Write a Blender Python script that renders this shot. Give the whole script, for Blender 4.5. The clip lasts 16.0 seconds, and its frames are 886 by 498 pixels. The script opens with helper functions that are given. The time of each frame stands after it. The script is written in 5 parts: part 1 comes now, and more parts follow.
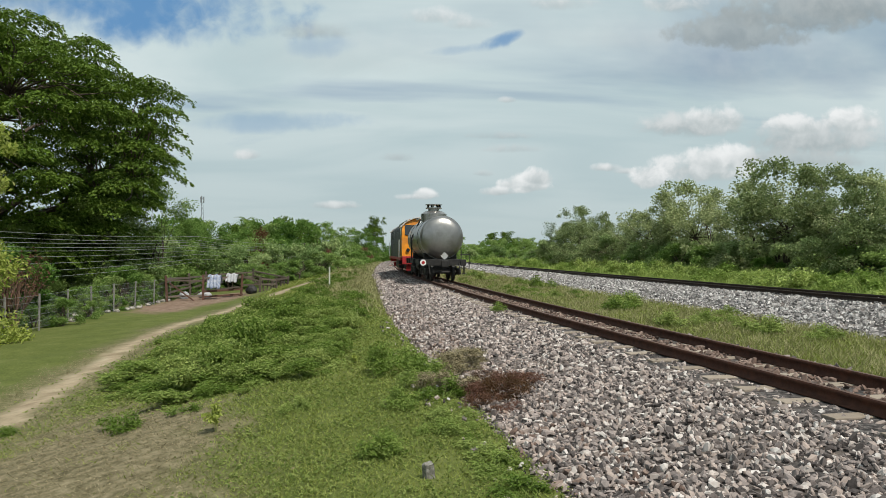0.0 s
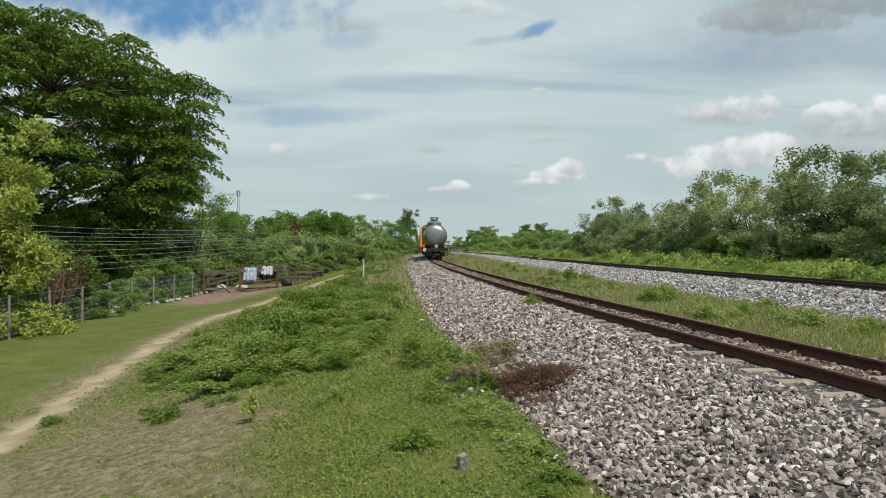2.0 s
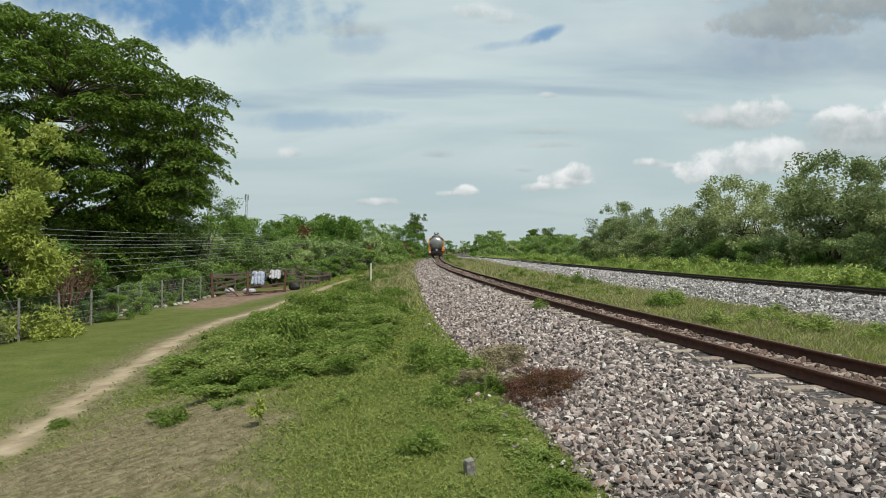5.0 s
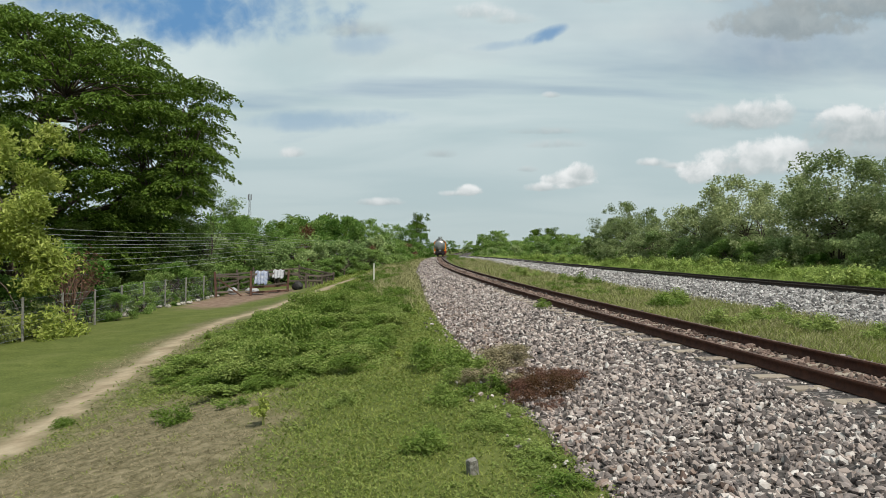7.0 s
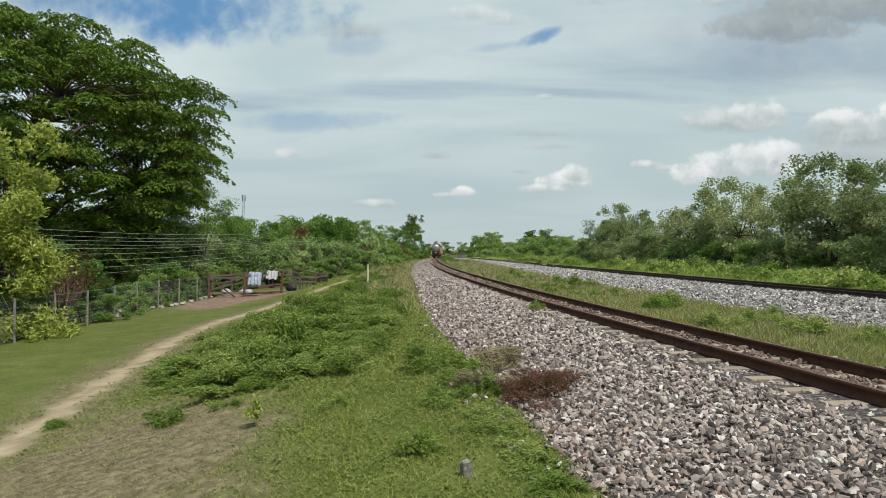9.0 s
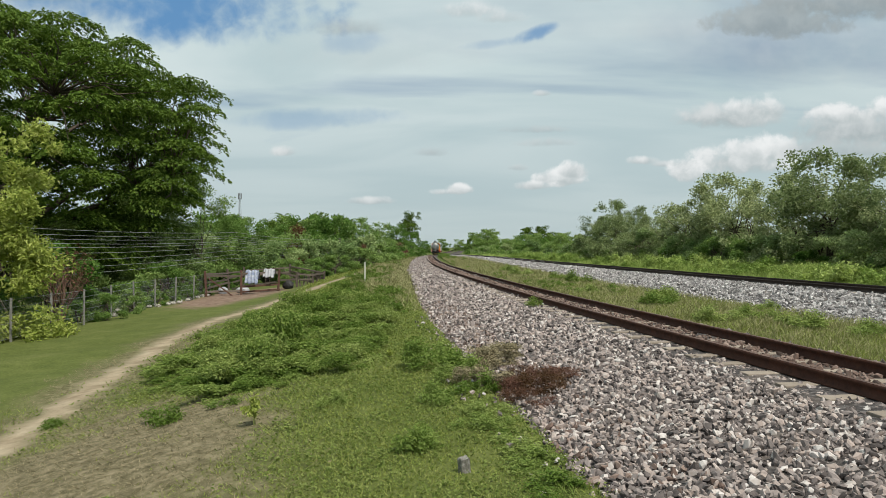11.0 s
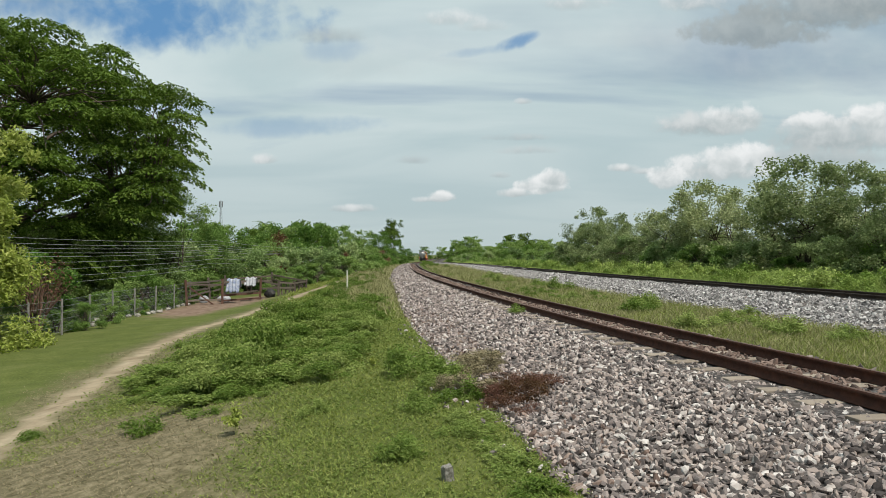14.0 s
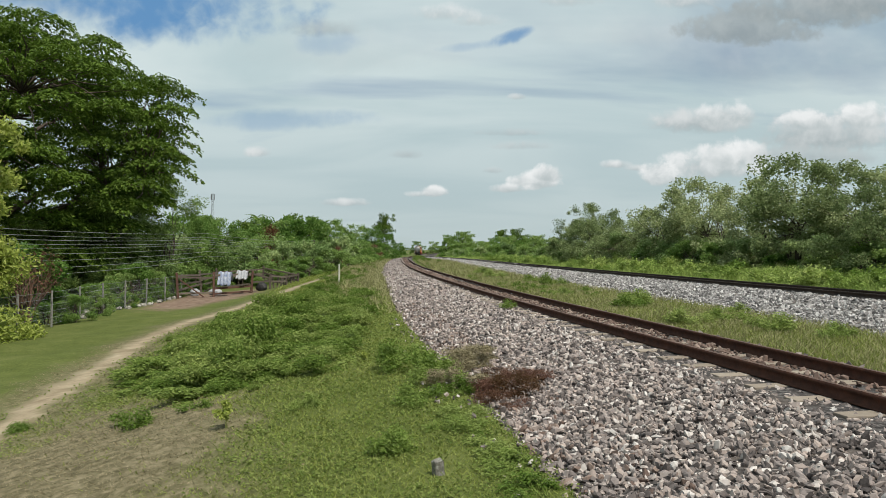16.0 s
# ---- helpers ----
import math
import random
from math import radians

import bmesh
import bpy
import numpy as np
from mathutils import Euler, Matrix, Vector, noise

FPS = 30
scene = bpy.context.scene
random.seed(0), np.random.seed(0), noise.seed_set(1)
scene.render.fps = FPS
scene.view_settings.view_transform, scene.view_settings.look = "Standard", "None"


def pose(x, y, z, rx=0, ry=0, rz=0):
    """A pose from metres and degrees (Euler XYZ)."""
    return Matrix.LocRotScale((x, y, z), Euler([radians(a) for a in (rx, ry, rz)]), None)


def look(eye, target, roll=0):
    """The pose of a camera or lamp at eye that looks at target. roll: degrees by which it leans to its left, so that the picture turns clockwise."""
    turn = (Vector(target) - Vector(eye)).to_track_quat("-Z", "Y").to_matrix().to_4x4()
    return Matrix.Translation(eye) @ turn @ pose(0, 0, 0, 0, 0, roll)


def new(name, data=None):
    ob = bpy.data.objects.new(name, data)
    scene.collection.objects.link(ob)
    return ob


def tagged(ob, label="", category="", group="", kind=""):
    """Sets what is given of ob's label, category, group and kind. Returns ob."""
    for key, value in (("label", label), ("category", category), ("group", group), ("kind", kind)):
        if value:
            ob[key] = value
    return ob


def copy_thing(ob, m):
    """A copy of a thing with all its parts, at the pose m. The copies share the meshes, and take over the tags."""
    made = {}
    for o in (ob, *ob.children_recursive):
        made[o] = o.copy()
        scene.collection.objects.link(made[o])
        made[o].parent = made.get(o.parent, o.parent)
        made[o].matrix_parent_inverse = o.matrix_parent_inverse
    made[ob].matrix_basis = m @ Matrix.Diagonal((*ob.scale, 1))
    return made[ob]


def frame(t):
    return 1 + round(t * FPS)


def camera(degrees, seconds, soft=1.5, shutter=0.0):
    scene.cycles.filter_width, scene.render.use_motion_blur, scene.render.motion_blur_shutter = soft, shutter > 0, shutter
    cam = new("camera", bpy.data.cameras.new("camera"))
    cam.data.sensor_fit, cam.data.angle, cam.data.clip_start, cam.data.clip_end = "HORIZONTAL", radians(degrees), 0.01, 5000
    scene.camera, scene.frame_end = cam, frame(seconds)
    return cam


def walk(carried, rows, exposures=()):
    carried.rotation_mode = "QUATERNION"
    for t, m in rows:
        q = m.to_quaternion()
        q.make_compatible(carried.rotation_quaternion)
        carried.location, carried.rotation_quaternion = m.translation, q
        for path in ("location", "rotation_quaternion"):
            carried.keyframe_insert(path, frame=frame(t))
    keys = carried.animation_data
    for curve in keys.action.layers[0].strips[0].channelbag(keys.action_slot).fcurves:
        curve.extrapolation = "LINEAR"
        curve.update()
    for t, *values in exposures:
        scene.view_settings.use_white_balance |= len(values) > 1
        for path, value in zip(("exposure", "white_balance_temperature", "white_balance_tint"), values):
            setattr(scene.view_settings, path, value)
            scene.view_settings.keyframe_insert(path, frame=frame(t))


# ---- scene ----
EYE = (0.0, 0.0, 1.45)
cam = camera(63.0, 16.0, soft=0.75)
TURNS = [  # seconds, pitch, roll, yaw
    (0, 0.212, -0.054, -1.64), (0.5, 0.094, -0.101, -0.573), (1, -0.133, 0.098, -0.206), (1.5, -0.523, 0.261, 0.605),
    (2, -0.408, 0.191, 0.997), (2.5, 0.129, 0.098, 1.565), (3, 0.12, 0.013, 1.622), (3.5, -0.087, 0.038, 1.756),
    (4, -0.096, -0.063, 1.441), (6.5, 0.002, 0.166, 1.869), (7, -0.076, 0.011, 1.818), (7.5, 0.127, 0.023, 2.228),
    (8, 0.11, -0.138, 1.997), (8.5, 0.002, -0.114, 1.852), (9, 0.042, -0.122, 1.356), (11.5, -0.22, 0.396, 0.911),
    (12, -0.121, 0.518, 0.16), (12.5, 0.02, 0.5, 0.0), (13, 0.224, 0.494, -0.147), (13.5, 0.019, 0.492, -0.193),
    (14, 0.4, 0.42, -0.275), (14.5, 0.362, 0.266, -0.054), (15, 0.148, -0.041, -0.013), (15.5, -0.039, -0.203, -0.352),
    (16, -0.017, -0.042, -0.888),
]
walk(cam, [(t, pose(*EYE, 90 + p, r, y)) for t, p, r, y in TURNS])

# ---------------------------------------------------------------- world and sun
SUN_EL, SUN_AZ = 58.0, 142.0          # height, and compass turn from +y towards +x
world = bpy.data.worlds.new("sky")
scene.world = world
world.use_nodes = True
wn, wl = world.node_tree.nodes, world.node_tree.links
wn.clear()


def wmath(op, a, b=None, c=None, clamp=False):
    n = wn.new("ShaderNodeMath")
    n.operation, n.use_clamp = op, clamp
    for i, v in enumerate((a, b, c)):
        if v is None:
            continue
        if isinstance(v, (int, float)):
            n.inputs[i].default_value = v
        else:
            wl.new(v, n.inputs[i])
    return n.outputs[0]


def wnoise(vec, scale, detail=5.0, rough=0.55, distort=0.0):
    n = wn.new("ShaderNodeTexNoise")
    n.inputs["Scale"].default_value, n.inputs["Detail"].default_value = scale, detail
    n.inputs["Roughness"].default_value, n.inputs["Distortion"].default_value = rough, distort
    wl.new(vec, n.inputs["Vector"])
    return n.outputs["Fac"]


def wsmooth(v, lo, hi):
    n = wn.new("ShaderNodeMapRange")
    n.interpolation_type = "SMOOTHSTEP"
    n.inputs["From Min"].default_value, n.inputs["From Max"].default_value = lo, hi
    wl.new(v, n.inputs["Value"])
    return n.outputs["Result"]


def wmix(fac, a, b):
    n = wn.new("ShaderNodeMix")
    n.data_type = "RGBA"
    if isinstance(fac, (int, float)):
        n.inputs[0].default_value = fac
    else:
        wl.new(fac, n.inputs[0])
    for i, v in ((6, a), (7, b)):
        if isinstance(v, tuple):
            n.inputs[i].default_value = (*v, 1)
        else:
            wl.new(v, n.inputs[i])
    return n.outputs[2]


def wcombine(x, y, z=0.0):
    n = wn.new("ShaderNodeCombineXYZ")
    for i, v in enumerate((x, y, z)):
        if isinstance(v, (int, float)):
            n.inputs[i].default_value = v
        else:
            wl.new(v, n.inputs[i])
    return n.outputs[0]


coord = wn.new("ShaderNodeTexCoord").outputs["Generated"]
sep = wn.new("ShaderNodeSeparateXYZ")
wl.new(coord, sep.inputs[0])
dx, dy, dz = sep.outputs
sky = wn.new("ShaderNodeTexSky")
sky.sky_type, sky.sun_disc = "NISHITA", False
sky.sun_elevation, sky.sun_rotation = radians(SUN_EL), radians(SUN_AZ)
sky.dust_density, sky.air_density, sky.ozone_density = 0.6, 1.0, 2.0
skyscale = wn.new("ShaderNodeVectorMath")
skyscale.operation = "SCALE"
skyscale.inputs["Scale"].default_value = 0.085
wl.new(sky.outputs[0], skyscale.inputs[0])
col = skyscale.outputs[0]
# high veil of thin cloud on a flat layer overhead
up = wmath("ADD", wmath("MAXIMUM", dz, 0.0), 0.16)
lx, ly = wmath("DIVIDE", dx, up), wmath("DIVIDE", dy, up)
layer = wcombine(lx, ly)
streak = wcombine(wmath("MULTIPLY", lx, 0.55), ly)
veil = wnoise(streak, 0.9, 6, 0.5, 0.5)
tint = wnoise(streak, 1.3, 5, 0.48, 0.6)
haze = wmath("SUBTRACT", 1.0, wsmooth(dz, 0.0, 0.30))
cover = wmath("ADD", wsmooth(veil, 0.30, 0.56), wmath("MULTIPLY", haze, 0.95), clamp=True)
veilcol = wmix(wsmooth(tint, 0.30, 0.68), (0.490, 0.620, 0.640), (0.690, 0.790, 0.785))
veilcol = wmix(wmath("MULTIPLY", haze, 0.75), veilcol, (0.445, 0.538, 0.560))
col = wmix(wmath("MULTIPLY", cover, 0.94), col, veilcol)
# heaped clouds ahead: centre and half sizes as tangents across and up
fore = wmath("GREATER_THAN", dy, 0.05)
safe = wmath("MAXIMUM", dy, 0.05)
tu, tv = wmath("DIVIDE", dx, safe), wmath("DIVIDE", dz, safe)
tuv = wcombine(tu, tv)
puff = wnoise(tuv, 34.0, 6, 0.55, 0.3)
broad = wnoise(tuv, 11.0, 3, 0.5)
fine = wnoise(tuv, 90.0, 4, 0.55)
CLOUDS = [  # across, up, half width, half height, whiteness, softness
    (0.480, 0.255, 0.260, 0.075, 0.66, 2.20), (-0.100, 0.270, 0.200, 0.055, 0.68, 2.20), (0.250, 0.300, 0.120, 0.040, 0.70, 2.00),
    (0.142, 0.092, 0.038, 0.018, 1.00, 0.15), (0.160, 0.102, 0.022, 0.018, 1.00, 0.15), (0.108, 0.083, 0.030, 0.009, 0.90, 0.40),
    (0.004, 0.078, 0.022, 0.011, 0.95, 0.35), (-0.018, 0.075, 0.022, 0.006, 0.80, 0.70), (-0.120, 0.063, 0.036, 0.008, 0.75, 0.60),
    (0.255, 0.117, 0.024, 0.009, 0.85, 0.50), (0.285, 0.112, 0.022, 0.006, 0.65, 0.80),
    (0.375, 0.174, 0.080, 0.024, 0.62, 0.50), (0.412, 0.184, 0.050, 0.024, 0.95, 0.30),
    (0.395, 0.114, 0.082, 0.030, 0.90, 0.25), (0.425, 0.128, 0.045, 0.028, 1.00, 0.20), (0.318, 0.102, 0.030, 0.024, 0.95, 0.35),
    (0.560, 0.156, 0.110, 0.036, 0.55, 0.40), (0.530, 0.176, 0.045, 0.018, 0.95, 0.30), (0.600, 0.182, 0.050, 0.024, 1.00, 0.30), (0.530, 0.128, 0.110, 0.020, 0.25, 0.60),
    (0.450, 0.306, 0.100, 0.040, 0.02, 0.20), (0.540, 0.335, 0.130, 0.050, 0.05, 0.25), (0.620, 0.345, 0.120, 0.040, 0.10, 0.30), (0.360, 0.345, 0.060, 0.020, 0.70, 0.90),
    (0.085, 0.108, 0.018, 0.008, 0.65, 0.70), (0.120, 0.142, 0.042, 0.010, 0.45, 0.90), (0.105, 0.160, 0.050, 0.008, 0.35, 0.90),
    (-0.035, 0.130, 0.026, 0.010, 0.35, 0.90), (-0.240, 0.132, 0.020, 0.010, 0.75, 0.80), (0.118, 0.210, 0.014, 0.006, 0.7, 0.9),
    (0.200, 0.345, 0.060, 0.018, 0.75, 0.90), (-0.150, 0.302, 0.060, 0.018, 0.12, 1.00), (0.020, 0.325, 0.050, 0.016, 0.85, 1.00), (0.060, 0.315, 0.040, 0.014, 0.80, 1.00),
]
for cu, cv, aw, ah, white, soft in CLOUDS:
    eu = wmath("DIVIDE", wmath("SUBTRACT", tu, cu), aw)
    ev = wmath("DIVIDE", wmath("SUBTRACT", tv, cv), ah)
    flat = wmath("MAXIMUM", ev, wmath("MULTIPLY", ev, -1.7))
    r2 = wmath("ADD", wmath("MULTIPLY", eu, eu), wmath("MULTIPLY", flat, flat))
    rag = 1.0 if soft < 1.5 else 0.35
    field = wmath("ADD", wmath("SUBTRACT", 1.0, r2), wmath("MULTIPLY", wmath("SUBTRACT", puff, 0.5), 2.0 * rag))
    field = wmath("ADD", field, wmath("MULTIPLY", wmath("SUBTRACT", broad, 0.5), 1.4))
    field = wmath("ADD", field, wmath("MULTIPLY", wmath("SUBTRACT", fine, 0.5), 0.7 * rag))
    mask = wmath("MULTIPLY", wsmooth(field, -0.15, 0.35 + soft * 1.3), fore)
    rise = wmath("ADD", wmath("ADD", wmath("MULTIPLY", ev, 0.42), 0.36), wmath("MULTIPLY", wmath("SUBTRACT", puff, 0.5), 1.1 * rag))
    base = (0.265 + 0.20 * white, 0.315 + 0.21 * white, 0.335 + 0.20 * white)
    top = (0.40 + 0.46 * white, 0.45 + 0.43 * white, 0.46 + 0.42 * white)
    col = wmix(wmath("MULTIPLY", mask, (0.60 if soft > 0.5 else 0.84) + (0.35 if soft > 0.5 else 0.13) * white), col, wmix(wsmooth(rise, 0.0, 0.75), base, top))
# rifts of clear blue: centre, half sizes, slope, depth
for cu, cv, aw, ah, slope, deep in ((-0.40, 0.338, 0.24, 0.060, -0.06, 0.95), (0.108, 0.294, 0.034, 0.010, 0.32, 0.75), (0.060, 0.281, 0.055, 0.008, 0.10, 0.35),
                                    (-0.20, 0.178, 0.14, 0.016, 0.02, 0.35), (-0.14, 0.283, 0.055, 0.018, 0.05, 0.30)):
    eu = wmath("DIVIDE", wmath("SUBTRACT", tu, cu), aw)
    ev = wmath("DIVIDE", wmath("SUBTRACT", wmath("SUBTRACT", tv, cv), wmath("MULTIPLY", wmath("SUBTRACT", tu, cu), slope)), ah)
    r2 = wmath("ADD", wmath("MULTIPLY", eu, eu), wmath("MULTIPLY", ev, ev))
    field = wmath("ADD", wmath("SUBTRACT", 1.0, r2), wmath("MULTIPLY", wmath("SUBTRACT", broad, 0.5), 2.4))
    field = wmath("ADD", field, wmath("MULTIPLY", wmath("SUBTRACT", puff, 0.5), 1.5))
    col = wmix(wmath("MULTIPLY", wmath("MULTIPLY", wsmooth(field, -0.1, 1.3), fore), deep), col, (0.105, 0.270, 0.520))
bg = wn.new("ShaderNodeBackground")
bg.inputs["Strength"].default_value = 1.0
wl.new(col, bg.inputs["Color"])
wl.new(bg.outputs[0], wn.new("ShaderNodeOutputWorld").inputs["Surface"])

sun_data = bpy.data.lights.new("sun", "SUN")
sun_data.energy, sun_data.angle, sun_data.color = 4.5, radians(0.6), (1.0, 0.95, 0.86)
sun = new("sun", sun_data)
sun_way = Vector((math.sin(radians(SUN_AZ)) * math.cos(radians(SUN_EL)), math.cos(radians(SUN_AZ)) * math.cos(radians(SUN_EL)), math.sin(radians(SUN_EL))))
sun.matrix_world = look(tuple(sun_way * 60), (0, 0, 0))


# ---------------------------------------------------------------- materials
def material(name, colours, scale=4.0, rough=0.85, metal=0.0, bump=0.0, bump_scale=40.0, island=0.0, random_ob=0.0,
             leaf=0.0, vary=True, second=None, second_scale=0.6, spec=0.3):
    """Colours spread by noise; a second colour in large stains; island or object random shifts the spread."""
    m = bpy.data.materials.new(name)
    m.use_nodes = True
    nt = m.node_tree
    n, l = nt.nodes, nt.links
    b = n["Principled BSDF"]
    out = n["Material Output"]
    b.inputs["Roughness"].default_value, b.inputs["Metallic"].default_value = rough, metal
    b.inputs["Specular IOR Level"].default_value = spec
    tc = n.new("ShaderNodeTexCoord").outputs["Object"]

    def tex(sc, detail=5.0):
        t = n.new("ShaderNodeTexNoise")
        t.inputs["Scale"].default_value, t.inputs["Detail"].default_value = sc, detail
        t.inputs["Roughness"].default_value = 0.6
        l.new(tc, t.inputs["Vector"])
        return t.outputs["Fac"]

    fac = tex(scale)
    if island or random_ob:
        rnd = n.new("ShaderNodeNewGeometry").outputs["Random Per Island"] if island else n.new("ShaderNodeObjectInfo").outputs["Random"]
        mx = n.new("ShaderNodeMix")
        mx.inputs[0].default_value = island or random_ob
        l.new(fac, mx.inputs[2])
        l.new(rnd, mx.inputs[3])
        fac = mx.outputs[0]
    ramp = n.new("ShaderNodeValToRGB")
    els = ramp.color_ramp.elements
    lo, hi = (0.08, 0.92) if (island or random_ob) else (0.3, 0.7)
    for i, c in enumerate(colours):
        p = lo + (hi - lo) * i / max(1, len(colours) - 1)
        e = els[i] if i < 2 else els.new(p)
        e.position, e.color = p, (*c, 1)
    l.new(fac, ramp.inputs[0])
    colour = ramp.outputs[0]
    if second:
        mr = n.new("ShaderNodeMapRange")
        mr.interpolation_type = "SMOOTHSTEP"
        mr.inputs["From Min"].default_value, mr.inputs["From Max"].default_value = 0.48, 0.66
        l.new(tex(second_scale, 6.0), mr.inputs["Value"])
        mx = n.new("ShaderNodeMix")
        mx.data_type = "RGBA"
        mx.inputs[7].default_value = (*second, 1)
        l.new(mr.outputs[0], mx.inputs[0])
        l.new(colour, mx.inputs[6])
        colour = mx.outputs[2]
    if leaf and vary:
        hs = n.new("ShaderNodeHueSaturation")
        rnd = n.new("ShaderNodeObjectInfo").outputs["Random"]
        for sock, lo, hi in (("Value", 0.72, 1.28), ("Hue", 0.515, 0.485), ("Saturation", 1.0, 0.85)):
            mr = n.new("ShaderNodeMapRange")
            mr.inputs["To Min"].default_value, mr.inputs["To Max"].default_value = lo, hi
            l.new(rnd, mr.inputs["Value"])
            l.new(mr.outputs[0], hs.inputs[sock])
        l.new(colour, hs.inputs["Color"])
        colour = hs.outputs[0]
    l.new(colour, b.inputs["Base Color"])
    if bump:
        bp = n.new("ShaderNodeBump")
        bp.inputs["Strength"].default_value, bp.inputs["Distance"].default_value = bump, 0.02
        l.new(tex(bump_scale, 6.0), bp.inputs["Height"])
        l.new(bp.outputs[0], b.inputs["Normal"])
    if leaf:
        tr = n.new("ShaderNodeBsdfTranslucent")
        l.new(colour, tr.inputs[0])
        mix = n.new("ShaderNodeMixShader")
        mix.inputs[0].default_value = leaf
        l.new(b.outputs[0], mix.inputs[1])
        l.new(tr.outputs[0], mix.inputs[2])
        l.new(mix.outputs[0], out.inputs[0])
    return m


def leaves_mat(name, *colours, vary=True, through_leaf=0.42):
    return material(name, colours, vary=vary, scale=0.7, rough=0.62, island=0.6, leaf=through_leaf, spec=0.15)


M_RAIN = leaves_mat("rain_tree_leaf", (0.044, 0.084, 0.010), (0.088, 0.148, 0.018), (0.160, 0.235, 0.038), vary=False, through_leaf=0.25)
M_LIME = leaves_mat("lime_leaf", (0.20, 0.26, 0.05), (0.36, 0.42, 0.09), (0.52, 0.55, 0.19), vary=False)
M_OLIVE = leaves_mat("olive_leaf", (0.138, 0.192, 0.068), (0.256, 0.318, 0.120), (0.430, 0.480, 0.230))
M_BUSH = leaves_mat("bush_leaf", (0.085, 0.165, 0.028), (0.172, 0.290, 0.050), (0.300, 0.415, 0.100))
M_PALE = leaves_mat("pale_leaf", (0.130, 0.215, 0.058), (0.245, 0.345, 0.110), (0.390, 0.480, 0.195))
M_WEED = leaves_mat("weed_leaf", (0.100, 0.165, 0.023), (0.188, 0.272, 0.040), (0.300, 0.375, 0.090))
M_FRESH = leaves_mat("fresh_weed_leaf", (0.160, 0.250, 0.042), (0.295, 0.405, 0.075), (0.440, 0.530, 0.150))
M_CLOVER = leaves_mat("clover_leaf", (0.110, 0.162, 0.028), (0.195, 0.255, 0.048), (0.31, 0.35, 0.10))
M_RED = leaves_mat("red_leaf", (0.10, 0.050, 0.03), (0.20, 0.075, 0.045), (0.26, 0.14, 0.08))
M_DRY = leaves_mat("dry_leaf", (0.075, 0.036, 0.021), (0.14, 0.066, 0.035), (0.22, 0.12, 0.062))
M_GRASS = material("grass_blade", ((0.130, 0.170, 0.030), (0.205, 0.248, 0.050), (0.31, 0.33, 0.10)), scale=0.6, rough=0.6, island=0.5, leaf=0.32, vary=False)
M_STRAW = material("straw_blade", ((0.16, 0.18, 0.06), (0.28, 0.27, 0.12), (0.40, 0.36, 0.20)), scale=1.3, rough=0.7, island=0.5, leaf=0.25, vary=False)
M_HAY = material("dead_grass", ((0.13, 0.115, 0.055), (0.21, 0.18, 0.10), (0.34, 0.285, 0.18)), scale=1.3, rough=0.8, island=0.6, leaf=0.0, vary=False)
M_BARK = material("bark", ((0.055, 0.042, 0.032), (0.12, 0.095, 0.07)), scale=6, bump=0.6, bump_scale=18)
M_TWIG = material("withered_twig", ((0.10, 0.055, 0.04), (0.20, 0.12, 0.085)), scale=8, rough=0.9)
M_MAST = material("grey_mast_steel", ((0.16, 0.17, 0.18), (0.24, 0.25, 0.26)), scale=4, rough=0.6, metal=0.3)
M_STONE = material("ballast_stone", ((0.032, 0.027, 0.026), (0.130, 0.110, 0.103), (0.255, 0.218, 0.202), (0.34, 0.275, 0.240), (0.56, 0.53, 0.50)), scale=30, rough=0.9, island=0.78)
M_STONE1 = material("loose_stone", ((0.032, 0.027, 0.026), (0.130, 0.110, 0.103), (0.255, 0.218, 0.202), (0.34, 0.275, 0.240), (0.56, 0.53, 0.50)), scale=30, rough=0.9, random_ob=0.78)
M_PSTONE = material("pale_ballast_stone", ((0.075, 0.072, 0.070), (0.215, 0.203, 0.195), (0.33, 0.312, 0.298), (0.58, 0.565, 0.545)), scale=30, rough=0.9, island=0.78)
# rust-brown stain, with the shade between the rails darkened into the colour
M_RSTONE = material("rust_and_shade_stone", ((0.05, 0.036, 0.03), (0.15, 0.10, 0.08), (0.27, 0.205, 0.17)), scale=30, rough=0.9, island=0.7)
# dark soil, coloured near black to deepen the shade in gaps between stones
M_BED = material("ballast_bed", ((0.012, 0.011, 0.010), (0.05, 0.044, 0.042), (0.16, 0.148, 0.14)), scale=14, rough=0.95, bump=1.0, bump_scale=14, second=(0.13, 0.105, 0.088), second_scale=0.5)
M_RAIL = material("rusty_rail", ((0.040, 0.016, 0.010), (0.092, 0.036, 0.021)), scale=9, rough=0.8, metal=0.1, bump=0.3, bump_scale=60)
M_RAILTOP = material("rail_running_face", ((0.07, 0.038, 0.027), (0.14, 0.08, 0.055)), scale=3, rough=0.6, metal=0.2)
M_RAIL2 = material("dark_rail", ((0.025, 0.02, 0.017), (0.055, 0.04, 0.03)), scale=9, rough=0.7, metal=0.25)
M_SLEEPER = material("sleeper_wood", ((0.19, 0.155, 0.12), (0.33, 0.28, 0.225)), scale=8, rough=0.9, bump=0.5, bump_scale=30, random_ob=0.4)


# ---------------------------------------------------------------- mesh helpers
def link(name, me, mat, parent=None, label=""):
    if mat:
        me.materials.append(mat)
    ob = new(name, me)
    if parent:
        ob.parent = parent
    if label:
        ob["label"] = label
    return ob


